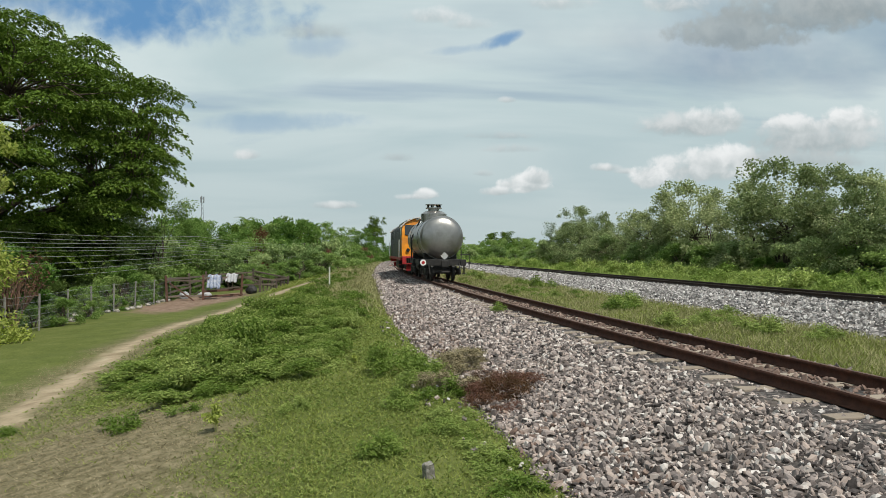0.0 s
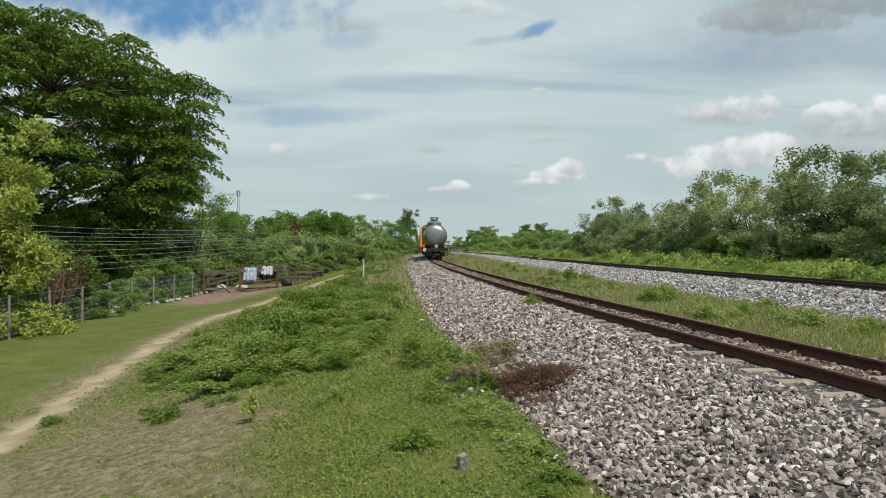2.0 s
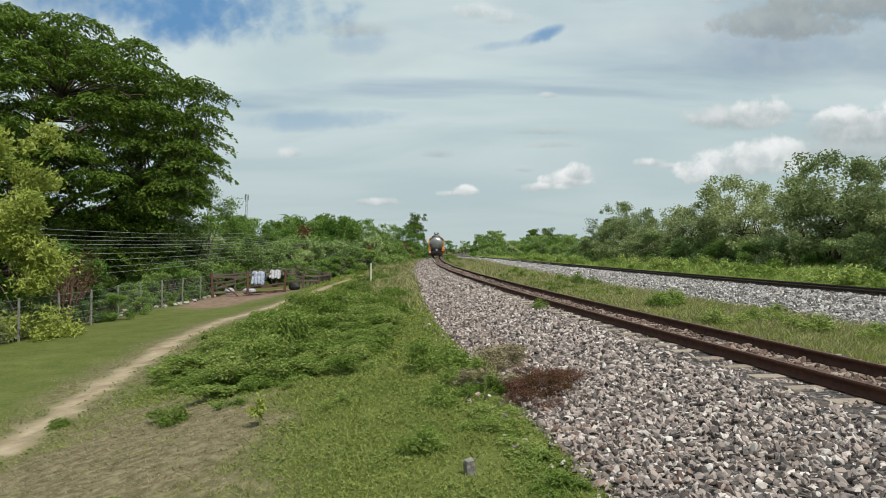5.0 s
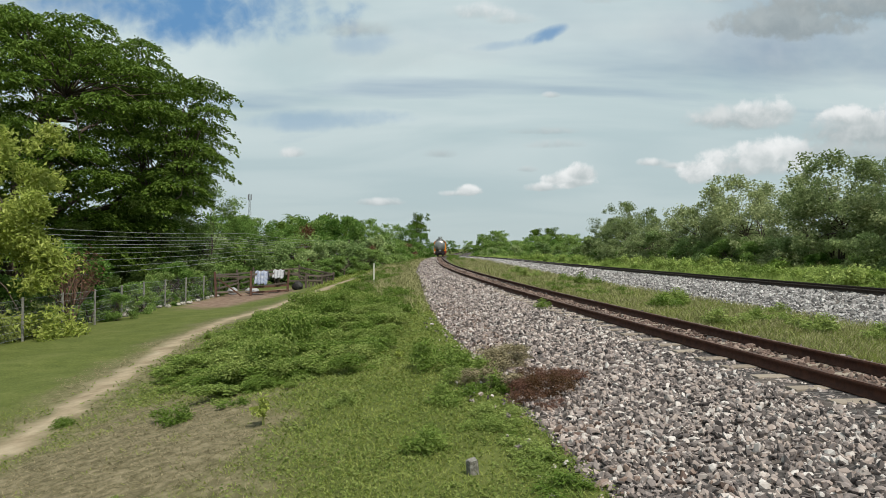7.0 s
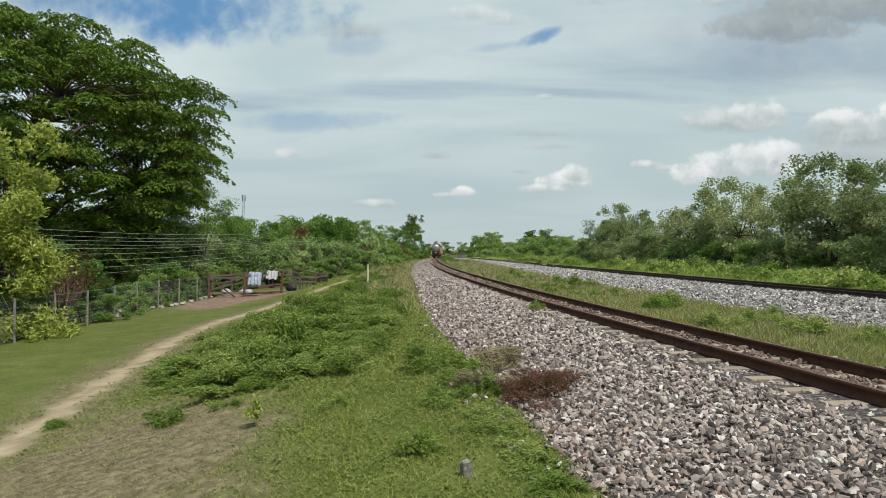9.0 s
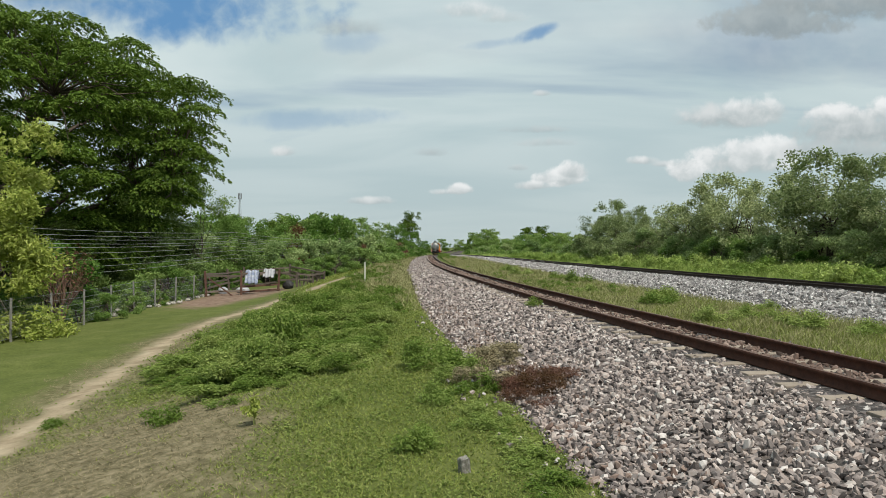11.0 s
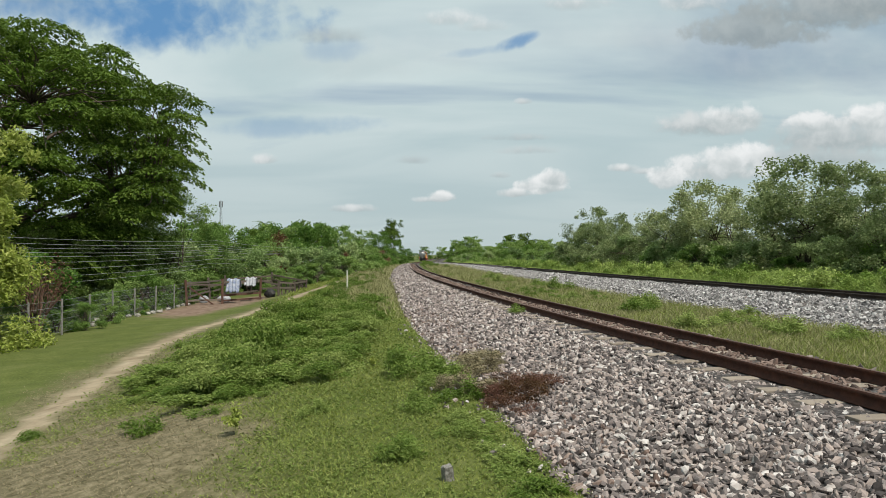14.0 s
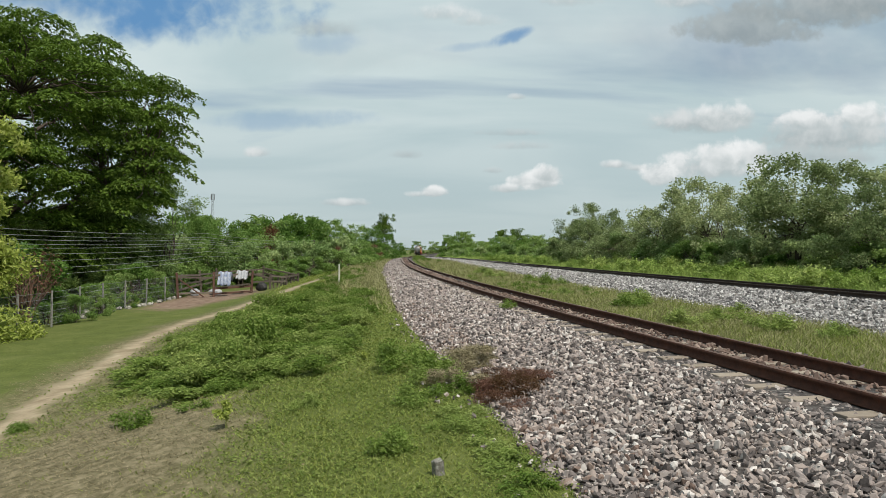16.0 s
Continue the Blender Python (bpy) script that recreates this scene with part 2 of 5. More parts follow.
def part(name, bm, mat, parent=None, label="", smooth=False):
    me = bpy.data.meshes.new(name)
    bmesh.ops.recalc_face_normals(bm, faces=bm.faces)
    if smooth:
        for f in bm.faces:
            f.smooth = True
    bm.to_mesh(me)
    bm.free()
    return link(name, me, mat, parent, label)


def mesh_np(name, verts, faces, smooth=False):
    """A mesh from arrays: verts (n, 3), faces (m, k)."""
    me = bpy.data.meshes.new(name)
    verts, faces = np.asarray(verts, np.float32), np.asarray(faces, np.int32)
    m, k = faces.shape
    me.vertices.add(len(verts))
    me.vertices.foreach_set("co", verts.ravel())
    me.loops.add(m * k)
    me.loops.foreach_set("vertex_index", faces.ravel())
    me.polygons.add(m)
    me.polygons.foreach_set("loop_start", np.arange(0, m * k, k, dtype=np.int32))
    me.polygons.foreach_set("use_smooth", np.full(m, smooth, bool))
    me.update(calc_edges=True)
    return me


def box(bm, size, at=(0, 0, 0), turn=(0, 0, 0), bevel=0.0):
    made = bmesh.ops.create_cube(bm, size=1, matrix=pose(*at, *turn) @ Matrix.Diagonal((*size, 1)))
    if bevel:
        edges = list({e for v in made["verts"] for e in v.link_edges})
        bmesh.ops.bevel(bm, geom=edges, offset=bevel, segments=2, affect="EDGES", profile=0.6)
    return bm


def cyl(bm, r, length, at=(0, 0, 0), turn=(0, 0, 0), seg=16, r2=None):
    bmesh.ops.create_cone(bm, cap_ends=True, segments=seg, radius1=r, radius2=r if r2 is None else r2, depth=length, matrix=pose(*at, *turn))
    return bm


def tube(bm, a, b, r, r2=None, seg=6):
    a, b = Vector(a), Vector(b)
    m = Matrix.Translation((a + b) / 2) @ (b - a).to_track_quat("Z", "Y").to_matrix().to_4x4()
    bmesh.ops.create_cone(bm, cap_ends=True, segments=seg, radius1=r, radius2=r if r2 is None else r2, depth=(b - a).length, matrix=m)
    return bm


def rng_of(seed):
    return np.random.default_rng(seed)


def unit(v):
    return v / np.maximum(np.linalg.norm(v, axis=1, keepdims=True), 1e-9)


def leaf_arrays(c, size, rng, width=0.5, flat=0.5, along=None):
    """Folded pointed leaves at the points c. flat: how level they lie."""
    n = len(c)
    u = rng.normal(size=(n, 3)) if along is None else along + 0.45 * rng.normal(size=(n, 3))
    u[:, 2] *= 1 - flat * 0.6
    u = unit(u)
    w = rng.normal(size=(n, 3))
    w[:, 2] += 2.2 * flat
    side = unit(np.cross(u, w))
    nrm = np.cross(side, u)
    size = np.broadcast_to(size, (n,)) * rng.uniform(0.65, 1.35, n)
    L, W = size[:, None], size[:, None] * width
    v = np.stack([c - u * L * 0.5, c + side * W * 0.5 + nrm * L * 0.10, c + u * L * 0.5 - nrm * L * 0.12, c - side * W * 0.5 + nrm * L * 0.10], 1)
    return v.reshape(-1, 3), np.arange(4 * n).reshape(n, 4)


# ---------------------------------------------------------------- the lie of the land
KNOT_Y = (-3000, -200, -60, 0, 10, 20, 30, 45, 60, 75, 100, 150, 200, 260, 400, 800, 3000)
KNOT_M = (0.0, 0.0, -0.190, -0.168, -0.160, -0.142, -0.122, -0.103, -0.078, -0.058, -0.043, -0.026, -0.006, 0.014, 0.025, 0.0, 0.0)
_yy = np.arange(-3000, 3001, 1.0)
_mm = np.interp(_yy, KNOT_Y, KNOT_M)
_xx = np.concatenate([[0], np.cumsum((_mm[1:] + _mm[:-1]) / 2)])
_xx += 6.15 - np.interp(0, _yy, _xx)


def track_x(y):
    return np.interp(y, _yy, _xx)


def track_m(y):
    return np.interp(y, _yy, _mm)


def fall(y):
    """The line drops gently in the distance."""
    u = np.clip((np.asarray(y, float) - 90) / 160, 0, 1)
    return -1.0 * u * u * (3 - 2 * u)


def second_gap(y):
    return np.interp(y, (-60, 0, 21, 52, 90, 117, 140), (10.9, 10.7, 10.5, 9.8, 8.3, 6.3, 5.2))


SECOND_Z = 0.15
PROFILE_S = (-400, -40, -24, -17.0, -15.2, -13.5, -8.6, -7.6, -6.5, -4.5, -2.6, -1.9, 0, 3.2, 4.2, 6.0, 8.0, 10.2, 11.5, 13.5, 18, 40, 400)
PROFILE_Z = (-0.9, -0.8, -0.5, -0.15, -0.15, -0.3, -0.35, -0.42, -0.46, -0.46, -0.42, -0.5, -0.55, -0.6, -0.46, -0.50, -0.85, -1.25, -1.40, -1.55, -1.65, -1.75, -1.9)


def waves(x, y, size, seed=0.0):
    x, y = np.asarray(x, float) / size, np.asarray(y, float) / size
    return (np.sin(x * 1.7 + seed) * np.cos(y * 1.3 - seed * 2) + 0.6 * np.sin(2.9 * x - 2.1 * y + seed * 3) + 0.35 * np.sin(5.3 * y + 4.1 * x + seed)) / 1.95


def ground_z(x, y):
    s = track_x(y) - np.asarray(x, float)
    rough = np.clip((np.abs(s + 5) - 7.5) / 3, 0.12, 1.0)
    return np.interp(s, PROFILE_S, PROFILE_Z) + fall(y) + 0.05 * rough * (waves(x, y, 2.2, 1.0) + 0.4 * waves(x, y, 1.5, 2.0))


PATH_Y = (-30, 0, 6, 11.5, 13.3, 14.8, 16.9, 20.1, 23.4, 27.1, 31, 34, 38, 46, 60, 75)
PATH_X = (-9.0, -6.1, -6.15, -6.6, -7.12, -7.37, -7.79, -8.48, -8.98, -9.37, -9.0, -8.75, -8.55, -8.2, -7.6, -8.4)


def soft_step(v, lo, hi):
    u = np.clip((v - lo) / (hi - lo), 0, 1)
    return u * u * (3 - 2 * u)


def dirt_at(x, y):
    """Bare earth: the trodden path and the yard before the pen."""
    wob = 0.16 * waves(x, y, 0.8, 3.0) + 0.1 * waves(x, y, 0.27, 5.0)
    d = np.abs(x - np.interp(y, PATH_Y, PATH_X)) + wob
    way = 1 - soft_step(d, 0.10, 0.40 + 0.006 * np.clip(y, 0, 40))
    way = way * (y > -20) * (y < 62)
    return np.clip(way, 0, 1)


def soil_at(x, y):
    """Trampled red-brown soil before and inside the pen."""
    wob = 0.2 * waves(x, y, 1.3, 3.0) + 0.1 * waves(x, y, 0.4, 5.0)
    return 1 - soft_step(np.hypot((x + 13.4) / 2.6, (y - 43.5) / 9.0) + wob, 0.65, 1.1)


def dry_at(x, y):
    """Worn, straw-coloured turf beside the path."""
    wob = 0.22 * waves(x, y, 1.1, 7.0) + 0.15 * waves(x, y, 0.4, 8.0)
    a = 1 - soft_step(np.hypot((x + 4.3) / 2.35, (y - 7.2) / 4.7) + wob, 0.65, 1.25)
    d = np.abs(x - np.interp(y, PATH_Y, PATH_X))
    b = 0.72 * (1 - soft_step(d + 1.6 * wob, 0.35, 1.5)) * (y < 60)
    return np.clip(np.maximum(a, b), 0, 1)


def grow(start, end, first, ratio):
    out, step = [start], first
    while out[-1] < end:
        out.append(out[-1] + step)
        step *= ratio
    return out


def ground():
    ys = np.array(sorted([-v for v in grow(2, 2900, 0.6, 1.25)] + list(np.arange(-1.8, 60, 0.28)) + grow(60, 2900, 0.35, 1.06)))
    ss = np.array(sorted(list(np.arange(-12, 20, 0.28)) + [-v for v in grow(12.3, 2800, 0.5, 1.3)] + grow(20.1, 2800, 0.5, 1.25)))
    S, Y = np.meshgrid(ss, ys)
    X = track_x(Y) - S
    v = np.stack([X, Y, ground_z(X, Y)], -1).reshape(-1, 3)
    nr, nc = S.shape
    i = (np.arange(nr - 1)[:, None] * nc + np.arange(nc - 1)[None]).ravel()
    me = mesh_np("ground", v, np.stack([i, i + nc, i + nc + 1, i + 1], 1), smooth=True)
    for name, fn in (("dirt", dirt_at), ("dry", dry_at), ("soil", soil_at)):
        a = me.attributes.new(name, "FLOAT", "POINT")
        a.data.foreach_set("value", fn(v[:, 0], v[:, 1]).astype(np.float32))
    m = bpy.data.materials.new("turf_and_earth")
    m.use_nodes = True
    n, l = m.node_tree.nodes, m.node_tree.links
    b = n["Principled BSDF"]
    b.inputs["Roughness"].default_value, b.inputs["Specular IOR Level"].default_value = 0.95, 0.15
    tc = n.new("ShaderNodeTexCoord").outputs["Object"]

    def spread(scale, cols, detail=6.0):
        t = n.new("ShaderNodeTexNoise")
        t.inputs["Scale"].default_value, t.inputs["Detail"].default_value, t.inputs["Roughness"].default_value = scale, detail, 0.65
        l.new(tc, t.inputs["Vector"])
        r = n.new("ShaderNodeValToRGB")
        for k, c in enumerate(cols):
            p = 0.3 + 0.4 * k / (len(cols) - 1)
            e = r.color_ramp.elements[k] if k < 2 else r.color_ramp.elements.new(p)
            e.position, e.color = p, (*c, 1)
        l.new(t.outputs["Fac"], r.inputs[0])
        return r.outputs[0], t.outputs["Fac"]

    def attr(name):
        a = n.new("ShaderNodeAttribute")
        a.attribute_name = name
        return a.outputs["Fac"]

    def blend(f, a, c):
        x = n.new("ShaderNodeMix")
        x.data_type = "RGBA"
        l.new(f, x.inputs[0]), l.new(a, x.inputs[6]), l.new(c, x.inputs[7])
        return x.outputs[2]

    turf, _ = spread(1.1, ((0.046, 0.062, 0.012), (0.084, 0.102, 0.023), (0.145, 0.152, 0.050)))
    dry, _ = spread(7.0, ((0.060, 0.054, 0.026), (0.140, 0.120, 0.068), (0.250, 0.212, 0.135)))
    earth, fine = spread(1.6, ((0.19, 0.145, 0.092), (0.305, 0.245, 0.165), (0.41, 0.345, 0.245)), 9.0)
    soil, _ = spread(3.0, ((0.11, 0.075, 0.055), (0.19, 0.13, 0.095), (0.26, 0.20, 0.15)))
    fine_turf, _ = spread(16.0, ((0.042, 0.060, 0.012), (0.088, 0.110, 0.026), (0.165, 0.180, 0.060)))
    half = n.new("ShaderNodeValue").outputs[0]
    half.default_value = 0.5
    turf = blend(half, turf, fine_turf)
    c = blend(attr("dirt"), blend(attr("soil"), blend(attr("dry"), turf, dry), soil), earth)
    l.new(c, b.inputs["Base Color"])
    bp = n.new("ShaderNodeBump")
    bp.inputs["Strength"].default_value, bp.inputs["Distance"].default_value = 0.6, 0.03
    l.new(fine, bp.inputs["Height"])
    l.new(bp.outputs[0], b.inputs["Normal"])
    return tagged(link("ground", me, m), "grassy ground with a trodden dirt path and worn turf", "ground", kind="structure")


ground()


def bed_width(y):
    """The near stone bed narrows along the line."""
    return np.interp(y, (10, 18.6, 30, 43, 70, 110), (1.0, 0.92, 0.81, 0.70, 0.65, 0.60))


def far_bed_width(y):
    return np.interp(y, (30, 110), (1.0, 0.62))


def strip(name, s_of, profile, ys, mat, z0=0.0, wob=0.0, wide=None):
    """A ribbon along the line: profile is (offset, height) pairs across it; s_of gives the offset of its middle."""
    off, hgt = np.array(profile).T
    Y, O = np.meshgrid(ys, off, indexing="ij")
    H = np.broadcast_to(hgt, Y.shape)
    if wide:
        O = O * wide(Y)
    X = track_x(Y) + s_of(Y) + O
    Z = H + z0 + fall(Y) + wob * (waves(X, Y, 0.35, 4.0) + waves(X, Y, 0.9, 6.0))
    nr, nc = Y.shape
    i = (np.arange(nr - 1)[:, None] * nc + np.arange(nc - 1)[None]).ravel()
    v = np.stack([X, Y, Z], -1).reshape(-1, 3)
    return link(name, mesh_np(name, v, np.stack([i, i + 1, i + nc + 1, i + nc], 1), smooth=True), mat)


LINE_Y = np.array(sorted([-v for v in grow(0, 200, 1.0, 1.2)][1:] + list(np.arange(0, 40, 0.5)) + grow(40, 900, 0.6, 1.05)))
# across: metres to the right of the line's middle
BED1 = [(-4.4, -0.62), (-4.0, -0.47), (-3.2, -0.37), (-2.3, -0.27), (-1.5, -0.20), (-0.9, -0.175), (-0.4, -0.16), (0.4, -0.16), (0.9, -0.18), (1.4, -0.25), (2.1, -0.42), (2.5, -0.62)]
BED2 = [(-5.0, -0.85), (-4.4, -0.62), (-3.2, -0.45), (-2.2, -0.28), (-1.3, -0.19), (0.0, -0.17), (1.3, -0.19), (2.2, -0.45), (2.8, -0.75)]
bed1 = tagged(strip("ballast_1", lambda y: 0 * y, BED1, LINE_Y, M_BED, 0.0, 0.012, bed_width), "grey crushed-stone ballast bed under the near track", "ballast", kind="structure")
bed2 = tagged(strip("ballast_2", second_gap, BED2, LINE_Y, M_BED, SECOND_Z, 0.012, far_bed_width), "pale grey crushed-stone ballast bed under the far track", "ballast", kind="structure")

RAIL_HEAD = [(-0.034, -0.002), (-0.030, 0.0), (0.030, 0.0), (0.034, -0.002), (0.035, -0.036), (0.010, -0.046), (0.009, -0.125), (0.062, -0.138), (0.062, -0.150),
             (-0.062, -0.150), (-0.062, -0.138), (-0.009, -0.125), (-0.010, -0.046), (-0.035, -0.036), (-0.034, -0.002)]


def track(label, s_of, z0, mat, tops, sleepers):
    t = tagged(new("railway_track"), label, "railway track")
    for side in (-0.535, 0.535):
        strip("rail", lambda y: s_of(y) + side, RAIL_HEAD[2:] + RAIL_HEAD[:1], LINE_Y, mat, z0).parent = t
        strip("rail_head", lambda y: s_of(y) + side, [(-0.030, 0.0015), (0.030, 0.0015)], LINE_Y, tops, z0).parent = t
    me = None
    for k in range(sleepers):
        y = 1.2 + 0.74 * k
        if me is None:
            bm = box(bmesh.new(), (2.05, 0.21, 0.14), bevel=0.012)
            me = bpy.data.meshes.new("sleeper")
            bm.to_mesh(me)
            bm.free()
            me.materials.append(M_SLEEPER)
        ob = new("sleeper", me)
        ob.parent = t
        m = float(track_m(y))
        ob.matrix_local = pose(float(track_x(y) + s_of(y)), y, z0 + float(fall(y)) - 0.222, 0, 0, -math.degrees(math.atan(m)) + random.uniform(-1, 1))
    return t


track("single railway track with rusty rails on worn wooden sleepers", lambda y: 0 * y, 0.0, M_RAIL, M_RAILTOP, 70)
track("second railway track with dark rails on a ballast bank", second_gap, SECOND_Z, M_RAIL2, M_RAIL2, 60)


# ---------------------------------------------------------------- plants
def limbs(bm, rng, base, tips, r0, fork=0.55, seg=6):
    """Crooked tapered limbs from the base point to each tip."""
    for tip in tips:
        a, b = Vector(base), Vector(tip)
        mid = a.lerp(b, fork) + Vector(rng.normal(size=3)) * (b - a).length * 0.07
        mid.z += (b - a).length * 0.06
        tube(bm, a, mid, r0, r0 * 0.55, seg)
        tube(bm, mid, b, r0 * 0.55, r0 * 0.12, seg)


def crown_points(rng, centres, radii, per, squash):
    n = len(centres)
    d = unit(rng.normal(size=(n * per, 3))) * (rng.uniform(0, 1, (n * per, 1)) ** 0.45)
    d[:, 2] *= squash
    return np.repeat(centres, per, 0) + d * np.repeat(radii, per)[:, None]


def dome_centres(rng, n, rx, ry, z0, z1, shell=0.55, lobes=5):
    """Clump centres filling an uneven dome between heights z0 and z1."""
    a = rng.uniform(0, 2 * math.pi, n)
    el = np.arcsin(rng.uniform(0.0, 1.0, n))
    r = shell + (1 - shell) * rng.uniform(0, 1, n) ** 0.6
    ph = rng.uniform(0, 6.28)
    uneven = 1 + 0.16 * np.sin(lobes * a + ph) + 0.10 * np.sin((lobes + 2) * a + el * 5 - ph) + rng.normal(0, 0.07, n)
    r = r * uneven
    return np.stack([rx * r * np.cos(a) * np.cos(el), ry * r * np.sin(a) * np.cos(el), z0 + (z1 - z0) * r * np.sin(el)], 1)


def lobed_centres(rng, n, spread, z0, z1, shell, lobes, each):
    """Clump centres gathered on the outsides of a few boughs."""
    nl = max(5, n // each)
    bough = dome_centres(rng, nl, spread * 0.98, spread * 0.98, z0, z0 + (z1 - z0) * 1.0, shell, lobes)
    out = unit(rng.normal(size=(n, 3)) + np.array((0, 0, 0.45)))
    out[:, 2] *= 0.75
    r = rng.uniform(0.75, 1.25, nl)[np.arange(n) % nl] * rng.uniform(0.45, 1.0, n)
    return bough[np.arange(n) % nl] + out * (r * min(spread, (z1 - z0)) * 0.27)[:, None]


def plant(name, label, category, leaf_mat, seed, height, spread, clumps, per, leaf, clump_r, squash=0.7, low=0.12, stems=4, stem_r=0.07,
          width=0.5, flat=0.5, shell=0.45, lobes=5, each=8):
    rng = rng_of(seed)
    t = tagged(new(name), label, category)
    c = lobed_centres(rng, clumps, spread, height * low, height * 0.97, shell, lobes, each)
    c[:, 2] *= (height - clump_r * 0.5) / np.quantile(c[:, 2], 0.95)
    c[:, 2] = np.where(c[:, 2] > height, height - rng.uniform(0, 0.12, clumps) * height, c[:, 2])
    c[:, :2] *= spread * 1.02 / np.quantile(np.hypot(c[:, 0], c[:, 1]), 0.93)
    c[:, 2] = np.maximum(c[:, 2], clump_r * 0.4)
    pts = crown_points(rng, c, clump_r * rng.uniform(0.6, 1.35, clumps), per, squash)
    pts[:, 2] = np.maximum(pts[:, 2], 0.03)
    bm = bmesh.new()
    pick = rng.choice(clumps, min(clumps, stems * 4), replace=False)
    for k in range(stems):
        a = 6.28 * k / stems + rng.uniform(-0.5, 0.5)
        foot = (0.16 * stem_r * 10 * math.cos(a), 0.16 * stem_r * 10 * math.sin(a), -0.1)
        fork = (spread * 0.18 * math.cos(a), spread * 0.18 * math.sin(a), height * rng.uniform(0.28, 0.42))
        tube(bm, foot, fork, stem_r, stem_r * 0.7)
        limbs(bm, rng, fork, [tuple(c[i]) for i in pick[k::stems]], stem_r * 0.6, seg=5)
    part("trunk" if stem_r > 0.03 else "stem", bm, M_BARK if stem_r > 0.03 else leaf_mat, t)
    v, f = leaf_arrays(pts, leaf, rng, width, flat)
    link("crown", mesh_np("crown", v, f), leaf_mat, t)
    return t


def put(proto, x, y, scale=1.0, turn=None, tall=1.0, sink=0.05):
    o = x - float(track_x(y))
    z = float(ground_z(x, y)) - sink
    if -4.3 < o < 2.3:
        z = float(np.interp(o, *np.array(BED1).T) + fall(y)) - sink * 0.5
    turn = random.uniform(0, 360) if turn is None else turn
    m = pose(x, y, z, 0, 0, turn) @ Matrix.Diagonal((scale, scale, scale * tall, 1))
    return m


def scatter(proto, places):
    """The first place takes the plant itself, the others its copies. Places: x, y, scale, tallness."""
    for k, (x, y, sc, tall) in enumerate(places):
        m = put(proto, x, y, sc, tall=tall)
        if k == 0:
            if len(places) > 1:
                proto["group"] = f"{proto.name.split('.')[0].replace('_', ' ')} plants beside the line"
            proto.matrix_basis = m
        else:
            copy_thing(proto, m @ Matrix.Diagonal([1 / v for v in proto.scale] + [1]))


def rain_tree(x, y):
    """A wide umbrella of a tree: long limbs that carry level, drooping pads of foliage in terraces with gaps between."""
    rng = rng_of(11)
    t = tagged(new("rain_tree"), "huge spreading rain tree with layered dark green foliage", "tree")
    t.location = (x, y, float(ground_z(x, y)))
    R, mid, top, low = 14.3, 11.2, 19.2, 1.6
    spots = []
    while len(spots) < 640:                     # pads keep their distance from one another
        best, far = None, -1
        for _ in range(7):
            a, u, d = rng.uniform(0, 6.283), rng.uniform(-0.95, 1.0), rng.uniform(0.3, 1.0) ** 0.5
            reach = (1 - abs(u) ** 2.1) ** (1 / 2.1) if u > 0 else (1 - 0.14 * abs(u)) * (1.0 if u > -0.55 else 0.82)
            reach *= 1 + 0.05 * math.sin(5 * a + 2) + 0.05 * math.sin(11 * a + 6 * u)
            p = np.array((R * d * reach * math.cos(a), R * d * reach * math.sin(a), mid + (top - mid) * u * (0.82 + 0.18 * d) if u > 0 else mid + (mid - low) * u))
            gap = min([np.linalg.norm((p - q) * (1, 1, 1.7)) for q in spots], default=9.0)
            if gap > far:
                best, far = p, gap
        spots.append(best)
    spots = np.array(spots)
    bm = bmesh.new()
    tube(bm, (0, 0, -0.3), (0.2, 0.1, 3.6), 0.95, 0.7, 12)
    part("trunk", bm, M_BARK, t)
    boughs, nodes, owner = [], [], []
    for k in range(15):
        a, el = 6.283 * k / 15 + rng.uniform(-0.2, 0.2), (0.35, 0.8, 1.2)[k % 3]
        bm, p, r = bmesh.new(), Vector((0.2, 0.1, 3.3)), 0.42
        way = Vector((math.cos(a) * math.cos(el), math.sin(a) * math.cos(el), math.sin(el)))
        for q in range(5):
            nxt = p + way * (2.4 if q else 3.0)
            tube(bm, p, nxt, r, r * 0.74, 7)
            p, r = nxt, r * 0.74
            way = (way + Vector(rng.normal(0, 0.16, 3)) + Vector((0.12 * math.cos(a), 0.12 * math.sin(a), 0.02))).normalized()
            if q:
                nodes.append(tuple(p))
                owner.append(k)
        boughs.append(bm)
    nodes = np.array(nodes)
    for c in spots:
        i = int(np.argmin(np.linalg.norm(nodes - c + np.array((0, 0, 0.8)), axis=1)))
        if c[2] > 6.0:
            limbs(boughs[owner[i]], rng, tuple(nodes[i]), [tuple(c - np.array((0, 0, 0.15)))], 0.085, seg=4)
    for bm in boughs:
        part("limb", bm, M_BARK, t)
    cloud, lean = [], []
    for c in spots:
        r = rng.uniform(1.05, 2.1)
        n = int(165 * r * r)
        a, d = rng.uniform(0, 6.283, n), np.sqrt(rng.uniform(0, 1, n))
        d *= 1 + 0.22 * np.sin(3 * a + c[0]) + 0.14 * np.sin(7 * a + c[1])
        h = 0.42 * r * (1 - d ** 1.6) - 0.20 * r + rng.normal(0, 0.10, n) - 0.10 * rng.uniform(0, 1, n) ** 2 * r
        cloud.append(c + np.stack([r * d * np.cos(a), r * d * np.sin(a), h], 1))
        lean.append(np.stack([np.cos(a), np.sin(a), -0.35 - 0.5 * d], 1))
    v, f = leaf_arrays(np.concatenate(cloud), 0.25, rng, 0.52, 0.75, np.concatenate(lean))
    link("crown", mesh_np("crown", v, f), M_RAIN, t)
    return t


